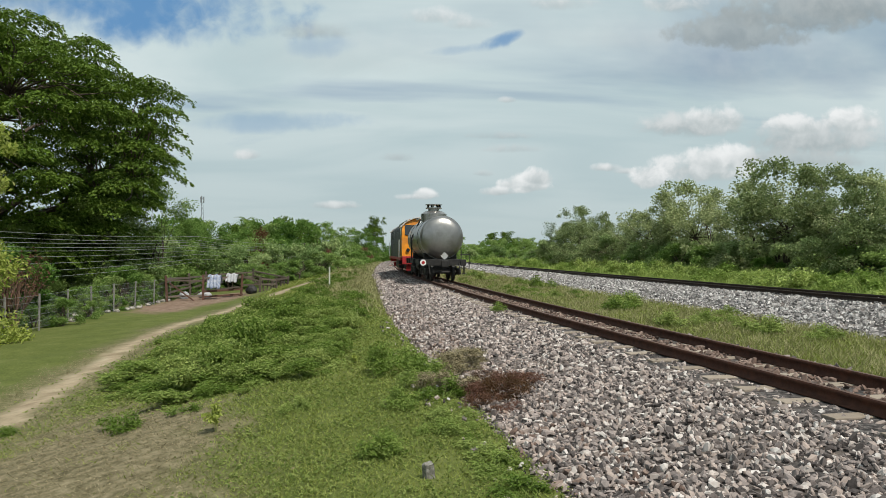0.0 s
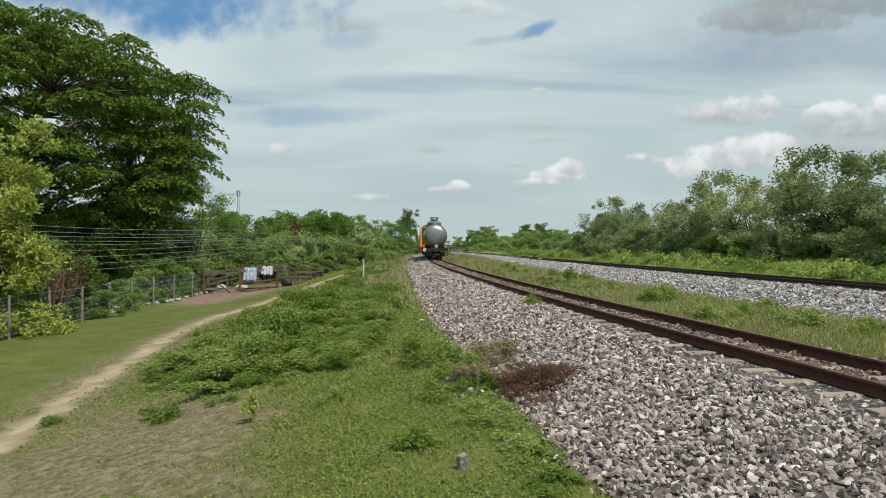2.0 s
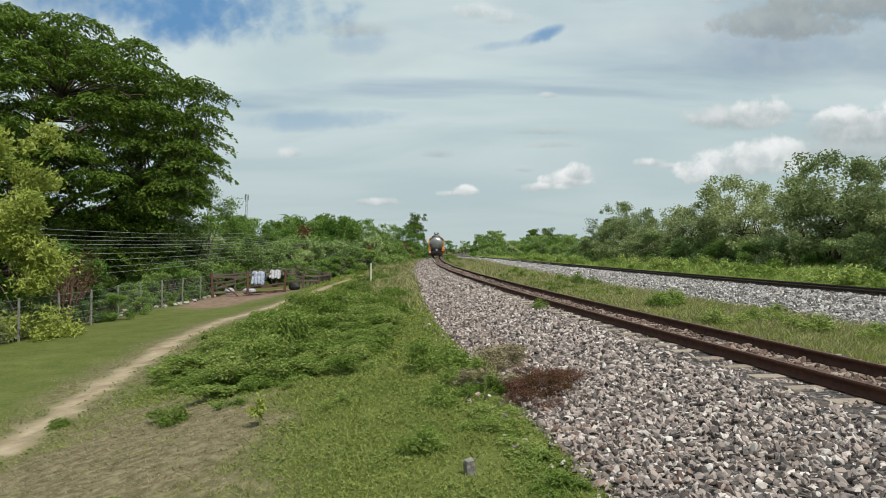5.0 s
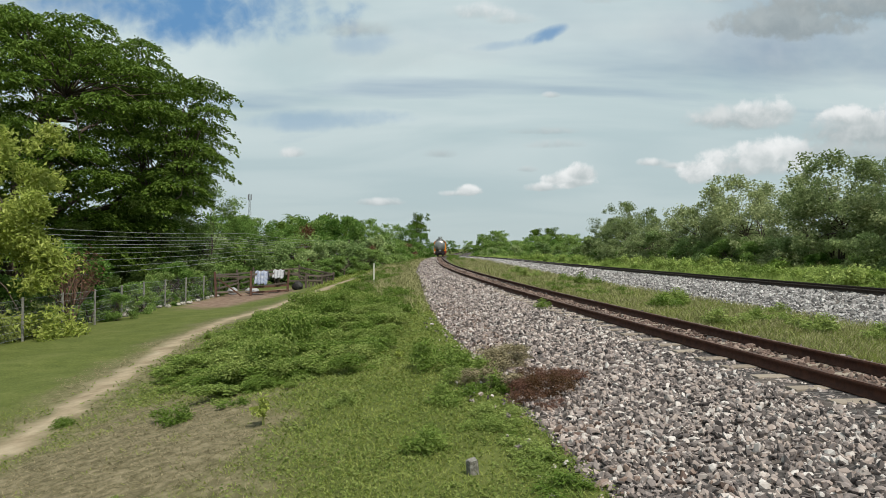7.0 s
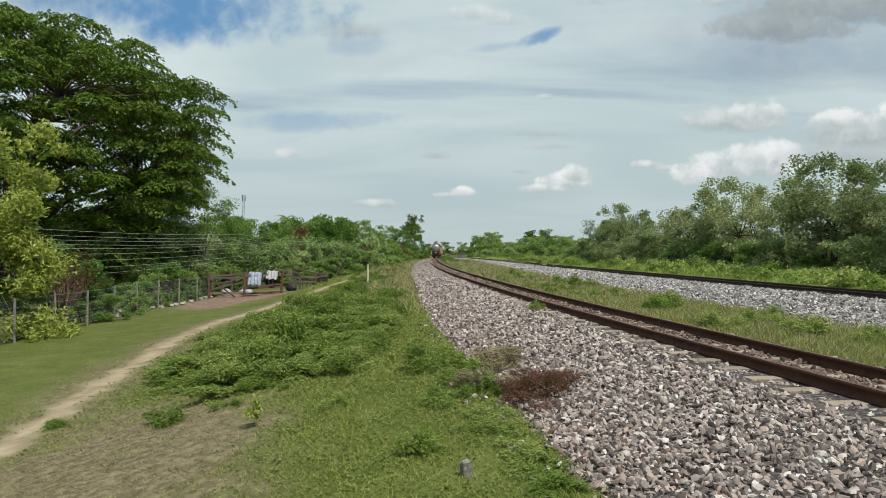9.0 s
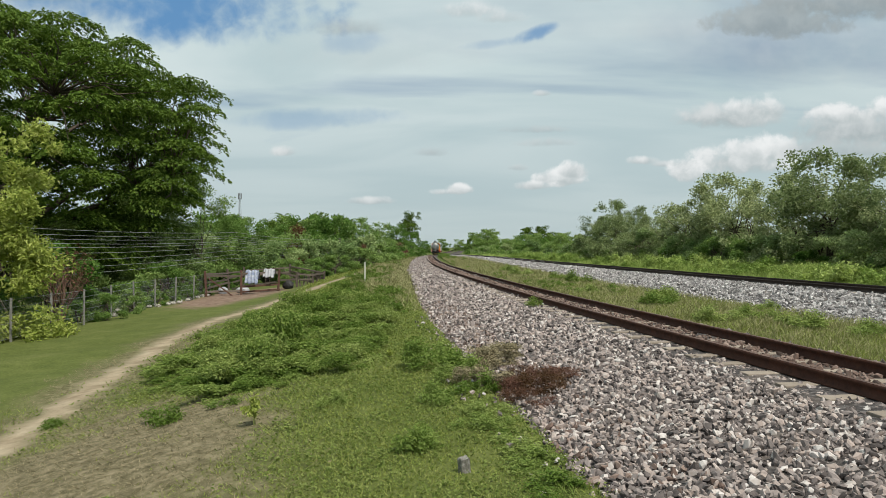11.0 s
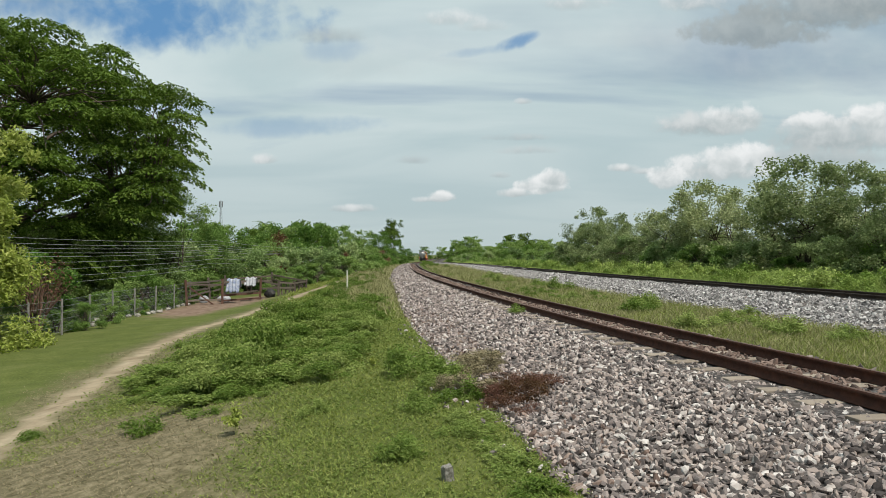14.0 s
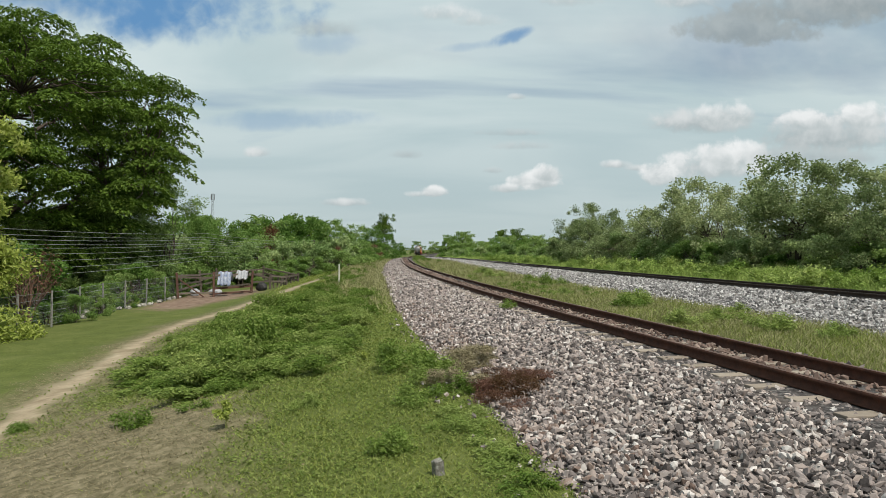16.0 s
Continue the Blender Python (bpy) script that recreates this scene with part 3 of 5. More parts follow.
rain_tree(-32.0, 50.0)
lime = plant("lime_tree", "small bushy tree with yellow-green leaves by the fence", "tree", M_LIME, 21, 6.6, 2.7, 250, 125, 0.18, 0.5, 0.8, low=0.0, width=0.42, each=5)
scatter(lime, [(-16.5, 24.0, 1.0, 1.1), (-17.0, 20.5, 0.85, 0.9)])

# shrubs and trees of the two wooded edges
bush_a = plant("bush", "dense green roadside bush in full leaf", "bush", M_BUSH, 31, 3.2, 2.0, 80, 90, 0.17, 0.5, 0.7, low=0.0)
bush_b = plant("bush", "pale grey-green bush with broad leaves", "bush", M_PALE, 32, 3.6, 2.2, 80, 80, 0.20, 0.55, 0.7, low=0.0, width=0.65)
tree_a = plant("olive_tree", "slender olive-green tree with open feathery crown", "tree", M_OLIVE, 33, 6.2, 2.6, 160, 68, 0.17, 0.50, 0.8, low=0.18, stems=5, stem_r=0.06, shell=0.35, each=4)
tree_b = plant("olive_tree", "bushy olive-green tree with ragged top", "tree", M_OLIVE, 34, 5.6, 3.0, 165, 68, 0.17, 0.55, 0.75, low=0.08, stems=5, stem_r=0.06, shell=0.35, lobes=7, each=4)
bush_c = plant("bush", "green bush of the distant hedge", "bush", M_BUSH, 43, 3.2, 2.0, 46, 40, 0.27, 0.6, 0.7, low=0.0, stems=3)
bush_d = plant("bush", "pale green bush of the distant hedge", "bush", M_PALE, 44, 3.6, 2.2, 46, 40, 0.30, 0.65, 0.7, low=0.0, stems=3, width=0.6)
tree_c = plant("broad_tree", "rounded dark green tree of the distant woods", "tree", M_BUSH, 35, 7.5, 4.0, 120, 52, 0.38, 0.9, 0.6, low=0.05, stems=3, stem_r=0.14, each=3)
red = plant("red_bush", "reddish-brown leaved bush among green scrub", "bush", M_RED, 36, 3.4, 1.5, 60, 40, 0.16, 0.50, 0.8, low=0.1, stems=5, stem_r=0.04, shell=0.2)
bamboo = plant("bamboo_clump", "feathery light green clump at the edge of the big tree", "bush", M_BUSH, 38, 9.5, 3.0, 150, 90, 0.26, 0.8, 0.8, low=0.0, stems=8, stem_r=0.05, width=0.3)
scatter(bamboo, [(-19.6, 54.0, 0.9, 0.9), (-23.5, 58.0, 0.9, 1.0), (-24.5, 47, 0.65, 0.8), (-17.8, 57.0, 0.62, 0.9), (-21.5, 50.0, 0.75, 0.9)])
weed = plant("weed", "low leafy green weed clump", "weed", M_WEED, 37, 0.75, 0.75, 54, 34, 0.095, 0.22, 0.9, low=0.0, stems=6, stem_r=0.012, width=0.5)

rr = random.Random(5)


def right_edge(y, back):
    return float(track_x(y) + second_gap(y)) + back


ra, rb, ba, bb, tc_ = [], [], [], [], []


def tall(kind, proto_height, rows):
    """Trees by place and full height."""
    kind += [(x, y, 0.93 * h / proto_height, rr.uniform(0.95, 1.05)) for x, y, h in rows]


# trees beyond the far track
tall(ra, 6.2, [(19.2, 38.0, 7.2), (18.2, 48.5, 6.9), (20.5, 35.0, 6.4), (15.6, 69.0, 6.2), (18.7, 30.5, 4.6), (22.5, 27.0, 5.4)])
tall(rb, 5.6, [(19.6, 41.0, 6.5), (18.6, 45.0, 5.6), (17.0, 51.0, 5.9), (17.2, 57.0, 4.9), (16.4, 62.0, 4.6), (21.0, 33.0, 5.8), (15.2, 75.0, 5.0), (21.4, 29.0, 4.8), (25, 23, 5.5), (26, 19, 5.5), (14.4, 66.0, 4.9), (14.6, 58.5, 4.4), (16.6, 54.0, 5.0), (13.8, 72.0, 4.6)])
y = 14.0
while y < 80:
    bb.append((right_edge(y, rr.uniform(6.6, 7.6)), y + rr.uniform(-1, 1), rr.uniform(0.55, 0.8), rr.uniform(0.7, 1.0)))
    ba.append((right_edge(y, rr.uniform(6.0, 7.2)), y + 1.2, rr.uniform(0.45, 0.7), rr.uniform(0.7, 0.95)))
    ba.append((right_edge(y, rr.uniform(11, 14)), y + 2, rr.uniform(0.7, 1.0), rr.uniform(0.9, 1.1)))
    y += rr.uniform(2.4, 3.6)
while y < 200:
    (ba if rr.random() < 0.6 else bb).append((right_edge(y, rr.uniform(4.6, 7.0)), y, rr.uniform(0.5, 0.85), rr.uniform(0.7, 1.1)))
    tc_.append((right_edge(y, rr.uniform(9.0, 16.0)), y, rr.uniform(0.38, 0.58), rr.uniform(0.75, 0.95)))
    y += rr.uniform(3.5, 5.5)
tall(tc_, 7.5, [(28, 196, 7.2), (17, 200, 6.2), (5.0, 215, 7.2), (10, 225, 8.0), (11.5, 250, 8.5), (6.5, 300, 8.0), (14, 300, 8.0)])
# scrub along the wire fence
y = 26.5
while y < 60:
    ba.append((-17.2 - rr.uniform(0, 1.2), y, rr.uniform(0.4, 0.72), rr.uniform(0.8, 1.1)))
    if y > 46:
        bb.append((-19.5 - rr.uniform(0, 2.5), y + 1, rr.uniform(0.7, 1.0), rr.uniform(0.8, 1.1)))
    ba.append((-15.9, y + 0.8, rr.uniform(0.22, 0.36), rr.uniform(0.8, 1.1)))
    y += rr.uniform(2.0, 3.2)
ba.append((-17.8, 31.5, 0.95, 1.05))
ba.append((-15.0, 30.6, 0.36, 1.0))
ba.append((-15.1, 33.2, 0.28, 0.9))
# scrub and woods beyond the pen
y = 57.0
while y < 240:
    near = float(track_x(y)) - np.interp(y, (57, 66, 76, 90, 130, 240), (12.0, 7.8, 6.0, 5.3, 5.0, 4.6))
    wide = 1 if y < 110 else 1.5
    ba.append((near - rr.uniform(0, 1.0), y, rr.uniform(0.55, 0.85), rr.uniform(0.7, 1.0)))
    bb.append((near - rr.uniform(2, 4.5), y + 1, rr.uniform(0.75, 1.0), rr.uniform(0.85, 1.1)))
    ba.append((near - rr.uniform(5, 9), y + 2, rr.uniform(1.0, 1.25), rr.uniform(0.9, 1.1)))
    bb.append((near - rr.uniform(9, 15), y + 2, rr.uniform(1.05, 1.35), rr.uniform(0.9, 1.1)))
    y += rr.uniform(3.0, 4.6) * wide
tall(tc_, 7.5, [(-22.8, 68, 5.8), (-21.0, 70, 5.7), (-18.8, 72, 5.7), (-24.5, 74, 6.8), (-20.6, 90, 7.3), (-18.4, 92, 7.6), (-16.2, 95, 7.5), (-13.9, 100, 6.8), (-12.6, 112, 6.4), (-13.4, 126, 6.0),
                (-12.0, 150, 7.0), (-10.6, 170, 6.4), (-27, 80, 7.0), (-30, 95, 7.6), (-26, 110, 7.8), (-22, 125, 8.6), (-33, 62, 6), (-30, 66, 7), (-35, 70, 8), (-27, 62, 6), (-31, 58, 5), (-40, 60, 7), (-46, 50, 8), (-38, 44, 6), (-30, 38, 5), (-44, 36, 7)])
lone = plant("lone_tree", "dark green lone tree above the distant scrub", "tree", M_RAIN, 45, 12.0, 3.1, 100, 44, 0.40, 0.8, 0.7, low=0.40, stems=2, stem_r=0.12, shell=0.2, each=3)
scatter(lone, [(-12.6, 195, 1.0, 1.0)])
dome = plant("dome_tree", "wide dark green dome-shaped tree above the scrub", "tree", M_RAIN, 46, 8.0, 6.4, 190, 60, 0.36, 0.95, 0.5, low=0.1, stems=3, stem_r=0.2)
scatter(dome, [(-21.5, 110, 1.0, 1.0), (-27.5, 104, 0.85, 1.0), (22.3, 186, 0.95, 1.0)])
for k in range(16):                             # the woods that close the far end of the line
    tc_.append((-46 + 7.5 * k + rr.uniform(-2, 2), rr.uniform(340, 420), rr.uniform(0.9, 1.2), rr.uniform(0.8, 1.0)))
scatter(tree_a, ra)
scatter(tree_b, rb)
for near_kind, far_kind, places in ((bush_a, bush_c, ba), (bush_b, bush_d, bb)):
    scatter(near_kind, [p for p in places if p[1] < 74])
    scatter(far_kind, [p for p in places if p[1] >= 74])
scatter(tree_c, tc_)
scatter(red, [(-14.5, 70.0, 1.1, 1.35), (-10.0, 74.0, 0.6, 1.2), (-9.4, 125.0, 0.9, 0.9)])


def dead_bush(x, y):
    """A leafless, rust-brown shrub by the fence."""
    rng = rng_of(91)
    t = tagged(new("dead_bush"), "withered brown bush with bare twigs by the fence", "bush")
    t.location = (x, y, float(ground_z(x, y)))
    tips = []
    for k in range(7):
        a = 6.28 * k / 7
        bm = bmesh.new()
        top = (0.75 * math.cos(a), 0.75 * math.sin(a), rng.uniform(1.6, 2.6))
        tube(bm, (0, 0, -0.1), (0.3 * math.cos(a), 0.3 * math.sin(a), 0.8), 0.035, 0.028, 5)
        limbs(bm, rng, (0.3 * math.cos(a), 0.3 * math.sin(a), 0.8), [tuple(np.array(top) + rng.normal(0, 0.3, 3)) for q in range(7)], 0.02, seg=4)
        part("branch", bm, M_TWIG, t)
        tips += [np.array(top) + rng.normal(0, 0.3, 3) for q in range(70)]
    v, f = leaf_arrays(np.array(tips), 0.13, rng, 0.5, 0.2)
    link("withered_leaves", mesh_np("withered_leaves", v, f), M_DRY, t)


dead_bush(-15.75, 28.4)


def palm(x, y, height):
    rng = rng_of(92)
    t = tagged(new("palm_tree"), "distant slender palm above the scrub", "tree")
    t.location = (x, y, float(ground_z(x, y)))
    part("trunk", tube(bmesh.new(), (0, 0, -0.2), (0.3, 0, height - 1.2), 0.16, 0.11, 8), M_BARK, t)
    for k in range(20):
        a, rise = 6.28 * k / 20 + rng.uniform(-0.2, 0.2), rng.uniform(0.1, 1.3)
        pts, wid = [], []
        for q in range(6):
            u = q / 5
            r = 2.1 * u
            pts.append(np.array((0.3 + r * math.cos(a), r * math.sin(a), height - 1.2 + rise * 1.5 * u - 1.5 * u * u)))
            wid.append(0.07 + 1.5 * u * (1 - u))
        side = np.array((-math.sin(a), math.cos(a), 0))
        v, f = [], []
        for q in range(5):
            for h in range(4):
                u = h / 4
                p = pts[q] * (1 - u) + pts[q + 1] * u
                w = wid[q] * (1 - u) + wid[q + 1] * u
                for d in (-1, 1):
                    i = len(v)
                    nxt = pts[q] * (1 - u - 0.2) + pts[q + 1] * (u + 0.2)
                    v += [p, nxt, p + side * d * w + np.array((0.15 * math.cos(a), 0.15 * math.sin(a), -0.25 * w))]
                    f.append((i, i + 1, i + 2))
        link("frond", mesh_np("frond", np.array(v), f), M_RAIN, t)


palm(-29.3, 120.0, 9.5)


def mast(x, y, top):
    z = float(ground_z(x, y))
    t = tagged(new("radio_mast"), "slim distant lattice radio mast above the trees", "mast")
    t.location = (x, y, z)
    H = top - z
    for a in (0, 2.094, 4.189):
        part("leg", tube(bmesh.new(), (0.7 * math.cos(a), 0.7 * math.sin(a), -0.2), (0.16 * math.cos(a), 0.16 * math.sin(a), H), 0.04, 0.03, 5), M_MAST, t)
    for k in range(14):
        bm = bmesh.new()
        z0, z1 = H * k / 14, H * (k + 1) / 14
        for q in range(3):
            a, b = 2.094 * q, 2.094 * (q + 1)
            r0, r1 = 0.7 - 0.54 * k / 14, 0.7 - 0.54 * (k + 1) / 14
            tube(bm, (r0 * math.cos(a), r0 * math.sin(a), z0), (r1 * math.cos(b), r1 * math.sin(b), z1), 0.018, seg=4)
        part("lacing", bm, M_MAST, t)
    for k in range(3):
        a = 2.094 * k + 0.5
        part("antenna", box(bmesh.new(), (0.2, 0.15, 1.3), (0.38 * math.cos(a), 0.38 * math.sin(a), H - 0.8), bevel=0.03), M_MAST, t)


mast(-48.3, 160.0, 13.6)

# the lush weeds on the bank
wp = []
wr = random.Random(9)
PATCH = [(-6.7, 17.8), (-6.0, 14.9), (-4.8, 12.3), (-3.3, 11.0), (-2.3, 10.9), (-1.8, 12.0), (-1.8, 16.7), (-2.5, 30.0), (-5.0, 31.0), (-6.1, 27.2), (-6.9, 23.0), (-7.1, 20.9)]


def inside(x, y, ring):
    hit = False
    for (x0, y0), (x1, y1) in zip(ring, ring[1:] + ring[:1]):
        if (y0 > y) != (y1 > y) and x < x0 + (y - y0) * (x1 - x0) / (y1 - y0):
            hit = not hit
    return hit


for k in range(560):
    y = 10.9 * (2.85 ** wr.random())
    x = wr.uniform(-8.2, -1.6)
    if not inside(x + wr.gauss(0, 0.28), y + wr.gauss(0, 0.45), PATCH):
        continue
    swell = 0.5 + 0.5 * math.sin(1.9 * x + 0.6 * y) * math.cos(0.7 * y - x)
    thin = 1.0 if x < -2.6 - 0.03 * y else 0.6
    edge = np.interp(y, (11, 12.3, 14.9, 17.8, 20.9, 23, 27.2, 31), (-3.4, -4.8, -6.0, -6.7, -7.1, -6.9, -6.1, -5.0))
    thin *= min(1.0, max(0.4, (x - edge) / 1.3))
    wp.append((x, y, wr.uniform(0.38, 0.70) + 0.26 * swell, wr.uniform(0.62, 0.98) * thin + 0.36 * swell * thin))
for k in range(70):
    y = 10.8 * (3.4 ** wr.random())
    wp.append((float(track_x(y)) - wr.uniform(5.4, 9.3), y, wr.uniform(0.2, 0.42), wr.uniform(0.5, 0.9)))
for k in range(150):
    y = 34 + 100 * wr.random() ** 1.5
    wp.append((float(track_x(y)) - wr.uniform(4.4, 7.6) * (1 if y < 70 else 0.8), y, wr.uniform(0.4, 0.95), wr.uniform(0.5, 0.9)))
for k in range(60):
    y = 28 + 100 * wr.random() ** 1.5
    wp.append((float(track_x(y)) + wr.uniform(1.9, 3.0) + 1.2 * wr.random() * (y < 70), y, wr.uniform(0.3, 0.7), wr.uniform(0.5, 0.9)))
for k in range(46):
    y = 84 + 95 * wr.random()
    wp.append((float(track_x(y)) + wr.uniform(2.0, 2.9 + 0.35 * (float(second_gap(y)) - 5)), y, wr.uniform(0.6, 1.3), wr.uniform(0.7, 1.0)))
wp = [p for p in wp if dirt_at(np.array(p[0]), np.array(p[1])) < 0.2]
wp.sort(key=lambda p: p[1])
scatter(weed, wp[:280])
leafy = next(o for o in weed.children if o.name.startswith("crown")).data
lv = np.empty(len(leafy.vertices) * 3, np.float32)
leafy.vertices.foreach_get("co", lv)
lv = np.c_[lv.reshape(-1, 3), np.ones(len(leafy.vertices))][: 4 * 420]
stack = np.concatenate([(lv @ np.array(put(None, *p[:3], tall=p[3])).T)[:, :3] for p in wp[280:]])
tagged(link("scrub_weeds", mesh_np("scrub_weeds", stack, np.arange(len(stack)).reshape(-1, 4)), M_WEED), "distant low green weeds along the banks", "weeds", kind="stuff")


patch = plant("dry_weed", "dark red withered weed patch on the ballast edge", "weed", M_DRY, 39, 0.34, 0.42, 60, 46, 0.040, 0.13, 0.8, low=0.0, stems=8, stem_r=0.006, width=0.3)
scatter(patch, [(1.08, 9.25, 0.9, 1.0), (1.33, 9.65, 0.8, 0.9), (0.85, 8.85, 0.7, 0.8), (0.75, 9.45, 0.7, 1.0), (1.05, 9.95, 0.7, 0.9), (1.0, 8.55, 0.5, 0.7), (1.5, 10.15, 0.5, 0.7)])
stalk = plant("dead_weed", "grey-brown dead weed stalks at the ballast edge", "weed", M_HAY, 47, 0.55, 0.40, 60, 40, 0.06, 0.12, 0.9, low=0.0, stems=10, stem_r=0.006, width=0.22)
scatter(stalk, [(0.50, 11.1, 0.9, 0.8), (0.75, 11.6, 0.8, 0.8), (0.35, 10.6, 0.8, 0.8), (0.15, 10.1, 0.7, 0.8), (0.5, 9.8, 0.7, 0.7), (0.85, 12.0, 0.6, 0.7)])
sprig = plant("sprig", "upright yellow-green seedling in the worn turf", "weed", M_LIME, 40, 0.46, 0.12, 22, 9, 0.075, 0.07, 0.9, low=0.0, stems=3, stem_r=0.004, width=0.45)
scatter(sprig, [(-2.44, 8.65, 0.85, 1.0), (-5.3, 15.0, 0.8, 0.9), (-1.2, 12.6, 0.6, 0.7)])
tuft = plant("grass_tuft", "leafy green tuft growing on the ballast", "weed", M_WEED, 41, 0.42, 0.36, 40, 34, 0.07, 0.13, 0.9, low=0.0, stems=6, stem_r=0.006, width=0.25)
tr = random.Random(4)
scatter(tuft, [(2.15, 19.4, 0.8, 0.8), (-4.16, 9.69, 1.0, 0.7), (0.1, 10.2, 1.1, 0.8), (-0.3, 11.4, 1.3, 0.9), (-0.1, 12.2, 1.1, 0.8), (0.2, 11.2, 1.0, 0.8), (-0.1, 9.0, 0.9, 0.7), (0.35, 8.4, 0.8, 0.6), (0.3, 9.4, 0.9, 0.7), (0.6, 7.6, 0.8, 0.5), (0.4, 6.9, 0.8, 0.5), (0.75, 6.3, 0.8, 0.5), (0.2, 7.7, 0.7, 0.5), (0.85, 5.6, 0.8, 0.5)]
        + [(float(track_x(yy)) - tr.uniform(4.2, 5.6), yy, tr.uniform(0.5, 0.9), tr.uniform(0.5, 0.9)) for yy in (5.0, 6.1, 7.0, 7.8, 13.5, 15.0, 17.2, 20, 24, 29)]
        + [(float(track_x(yy)) + tr.uniform(3.0, 6.2), yy, tr.uniform(0.9, 2.0), tr.uniform(0.6, 0.9)) for yy in (9, 10.5, 12, 13, 15, 16.5, 18, 19, 21, 23, 24, 26, 28, 31, 33, 36, 40, 45, 51, 58)]
        + [(float(track_x(yy)) - tr.uniform(6, 10.8), yy, tr.uniform(0.5, 1.0), tr.uniform(0.5, 0.9)) for yy in (6.5, 8.2, 9.0, 10.0, 11.0, 12.0, 13.0, 14.5, 16, 19, 22)])

# rank growth behind the far track
bank = plant("bank_weed", "waist-high bright green weed on the track bank", "weed", M_FRESH, 42, 1.1, 0.9, 50, 28, 0.16, 0.28, 0.9, low=0.0, stems=6, stem_r=0.012, width=0.4)
scatter(bank, [(right_edge(yy, tr.uniform(3.0, 6.0)), yy, tr.uniform(0.6, 1.1), tr.uniform(0.6, 1.0)) for yy in np.linspace(13, 100, 150)])


# ---------------------------------------------------------------- turf
def blades(name, label, mat, x, y, h, lean=0.35, width=0.012, seed=1):
    rng = rng_of(seed)
    n = len(x)
    z = ground_z(x, y) - 0.01
    a = rng.uniform(0, 6.283, n)
    h = h * rng.uniform(0.5, 1.4, n)
    w = width * rng.uniform(0.7, 1.4, n)
    px, py = np.cos(a) * w, np.sin(a) * w
    b = rng.uniform(0, 6.283, n)
    l = lean * h * rng.uniform(0.2, 1.8, n)
    root = np.stack([x, y, z], 1)
    v = np.stack([root - np.stack([px, py, 0 * px], 1), root + np.stack([px, py, 0 * px], 1), root + np.stack([np.cos(b) * l, np.sin(b) * l, h], 1)], 1)
    ob = link(name, mesh_np(name, v.reshape(-1, 3), np.arange(3 * n).reshape(n, 3)), mat)
    return tagged(ob, label, "grass", kind="stuff")


def near_field(n, y0, y1, s0, s1, seed, power=1.0):
    """Points over the bank, thinning with distance."""
    rng = rng_of(seed)
    u = rng.uniform(0, 1, n)
    y = y0 * (y1 / y0) ** (u ** power)
    s = rng.uniform(s0, s1, n)
    return track_x(y) - s, y, rng


x, y, rng = near_field(430000, 3.6, 70, 2.6, 19, 41)
keep = (rng.uniform(0, 1, len(x)) > 6.0 * np.maximum(dirt_at(x, y), soil_at(x, y))) & (rng.uniform(0, 1, len(x)) > 1.02 * dry_at(x, y) + 0.22 * waves(x, y, 0.6, 9.0)) & (track_x(y) - x > 4.0 * bed_width(y) + 0.32 * waves(x, y, 0.6, 2.0) + 0.16 * waves(x, y, 0.17, 3.0))
keep &= x > -0.62 * y - 2.5
lawn = soft_step(track_x(y) - x, 8.8, 10.2) * soft_step(y, 9.0, 14.0)   # the mown-short lawn beyond the path
keep &= rng.uniform(0, 1, len(x)) > 1.02 * lawn
x, y = x[keep], y[keep]
blades("grass", "short green turf on the bank", M_GRASS, x, y, 0.030 + 0.0011 * y, 1.2, 0.0032 + 0.0007 * y, 42)
x, y, rng = near_field(90000, 3.6, 26, 3.9, 11.5, 53)
keep = (rng.uniform(0, 1, len(x)) > 1.1 * np.maximum(dry_at(x, y), dirt_at(x, y))) & (waves(x, y, 0.7, 1.5) + 0.5 * waves(x, y, 0.2, 2.5) > rng.uniform(-0.9, 0.5, len(x)))
x, y = x[keep], y[keep]
v, f = leaf_arrays(np.stack([x, y, ground_z(x, y) + rng.uniform(0.01, 0.05, len(x))], 1), 0.02 + 0.0022 * y, rng, 0.6, 0.8)
tagged(link("ground_leaves", mesh_np("ground_leaves", v, f), M_CLOVER), "small creeping leaves among the turf", "ground plants", kind="stuff")
rng = rng_of(55)
y = rng.uniform(-14, 3.8, 45000)
x = track_x(y) - rng.uniform(4.1, 17, 45000)
keep = rng.uniform(0, 1, len(x)) > np.maximum(dirt_at(x, y), 0.6 * dry_at(x, y))
blades("grass", "short green turf where the bank levels out", M_GRASS, x[keep], y[keep], 0.05, 0.8, 0.009, 56)
x, y, rng = near_field(130000, 3.6, 22, 6.0, 13, 43)
keep = (rng.uniform(0, 1, len(x)) < dry_at(x, y) * 0.8 + 0.02) & (rng.uniform(0, 1, len(x)) > 4.0 * dirt_at(x, y))
blades("dry_grass", "worn straw-coloured grass beside the path", M_HAY, x[keep], y[keep], 0.020 + 0.0008 * y[keep], 1.8, 0.0022 + 0.0004 * y[keep], 44)
x, y, rng = near_field(9000, 3.6, 16, 6.0, 13, 54)
keep = (rng.uniform(0, 1, len(x)) < dry_at(x, y) * 0.8 + 0.03) & (dirt_at(x, y) < 0.1)
x, y = x[keep], y[keep]
v, f = leaf_arrays(np.stack([x, y, ground_z(x, y) + 0.006], 1), 0.032, rng, 0.5, 1.0)
tagged(link("litter", mesh_np("litter", v, f), M_HAY), "dry leaf litter and straw bits on worn turf", "litter", kind="stuff")
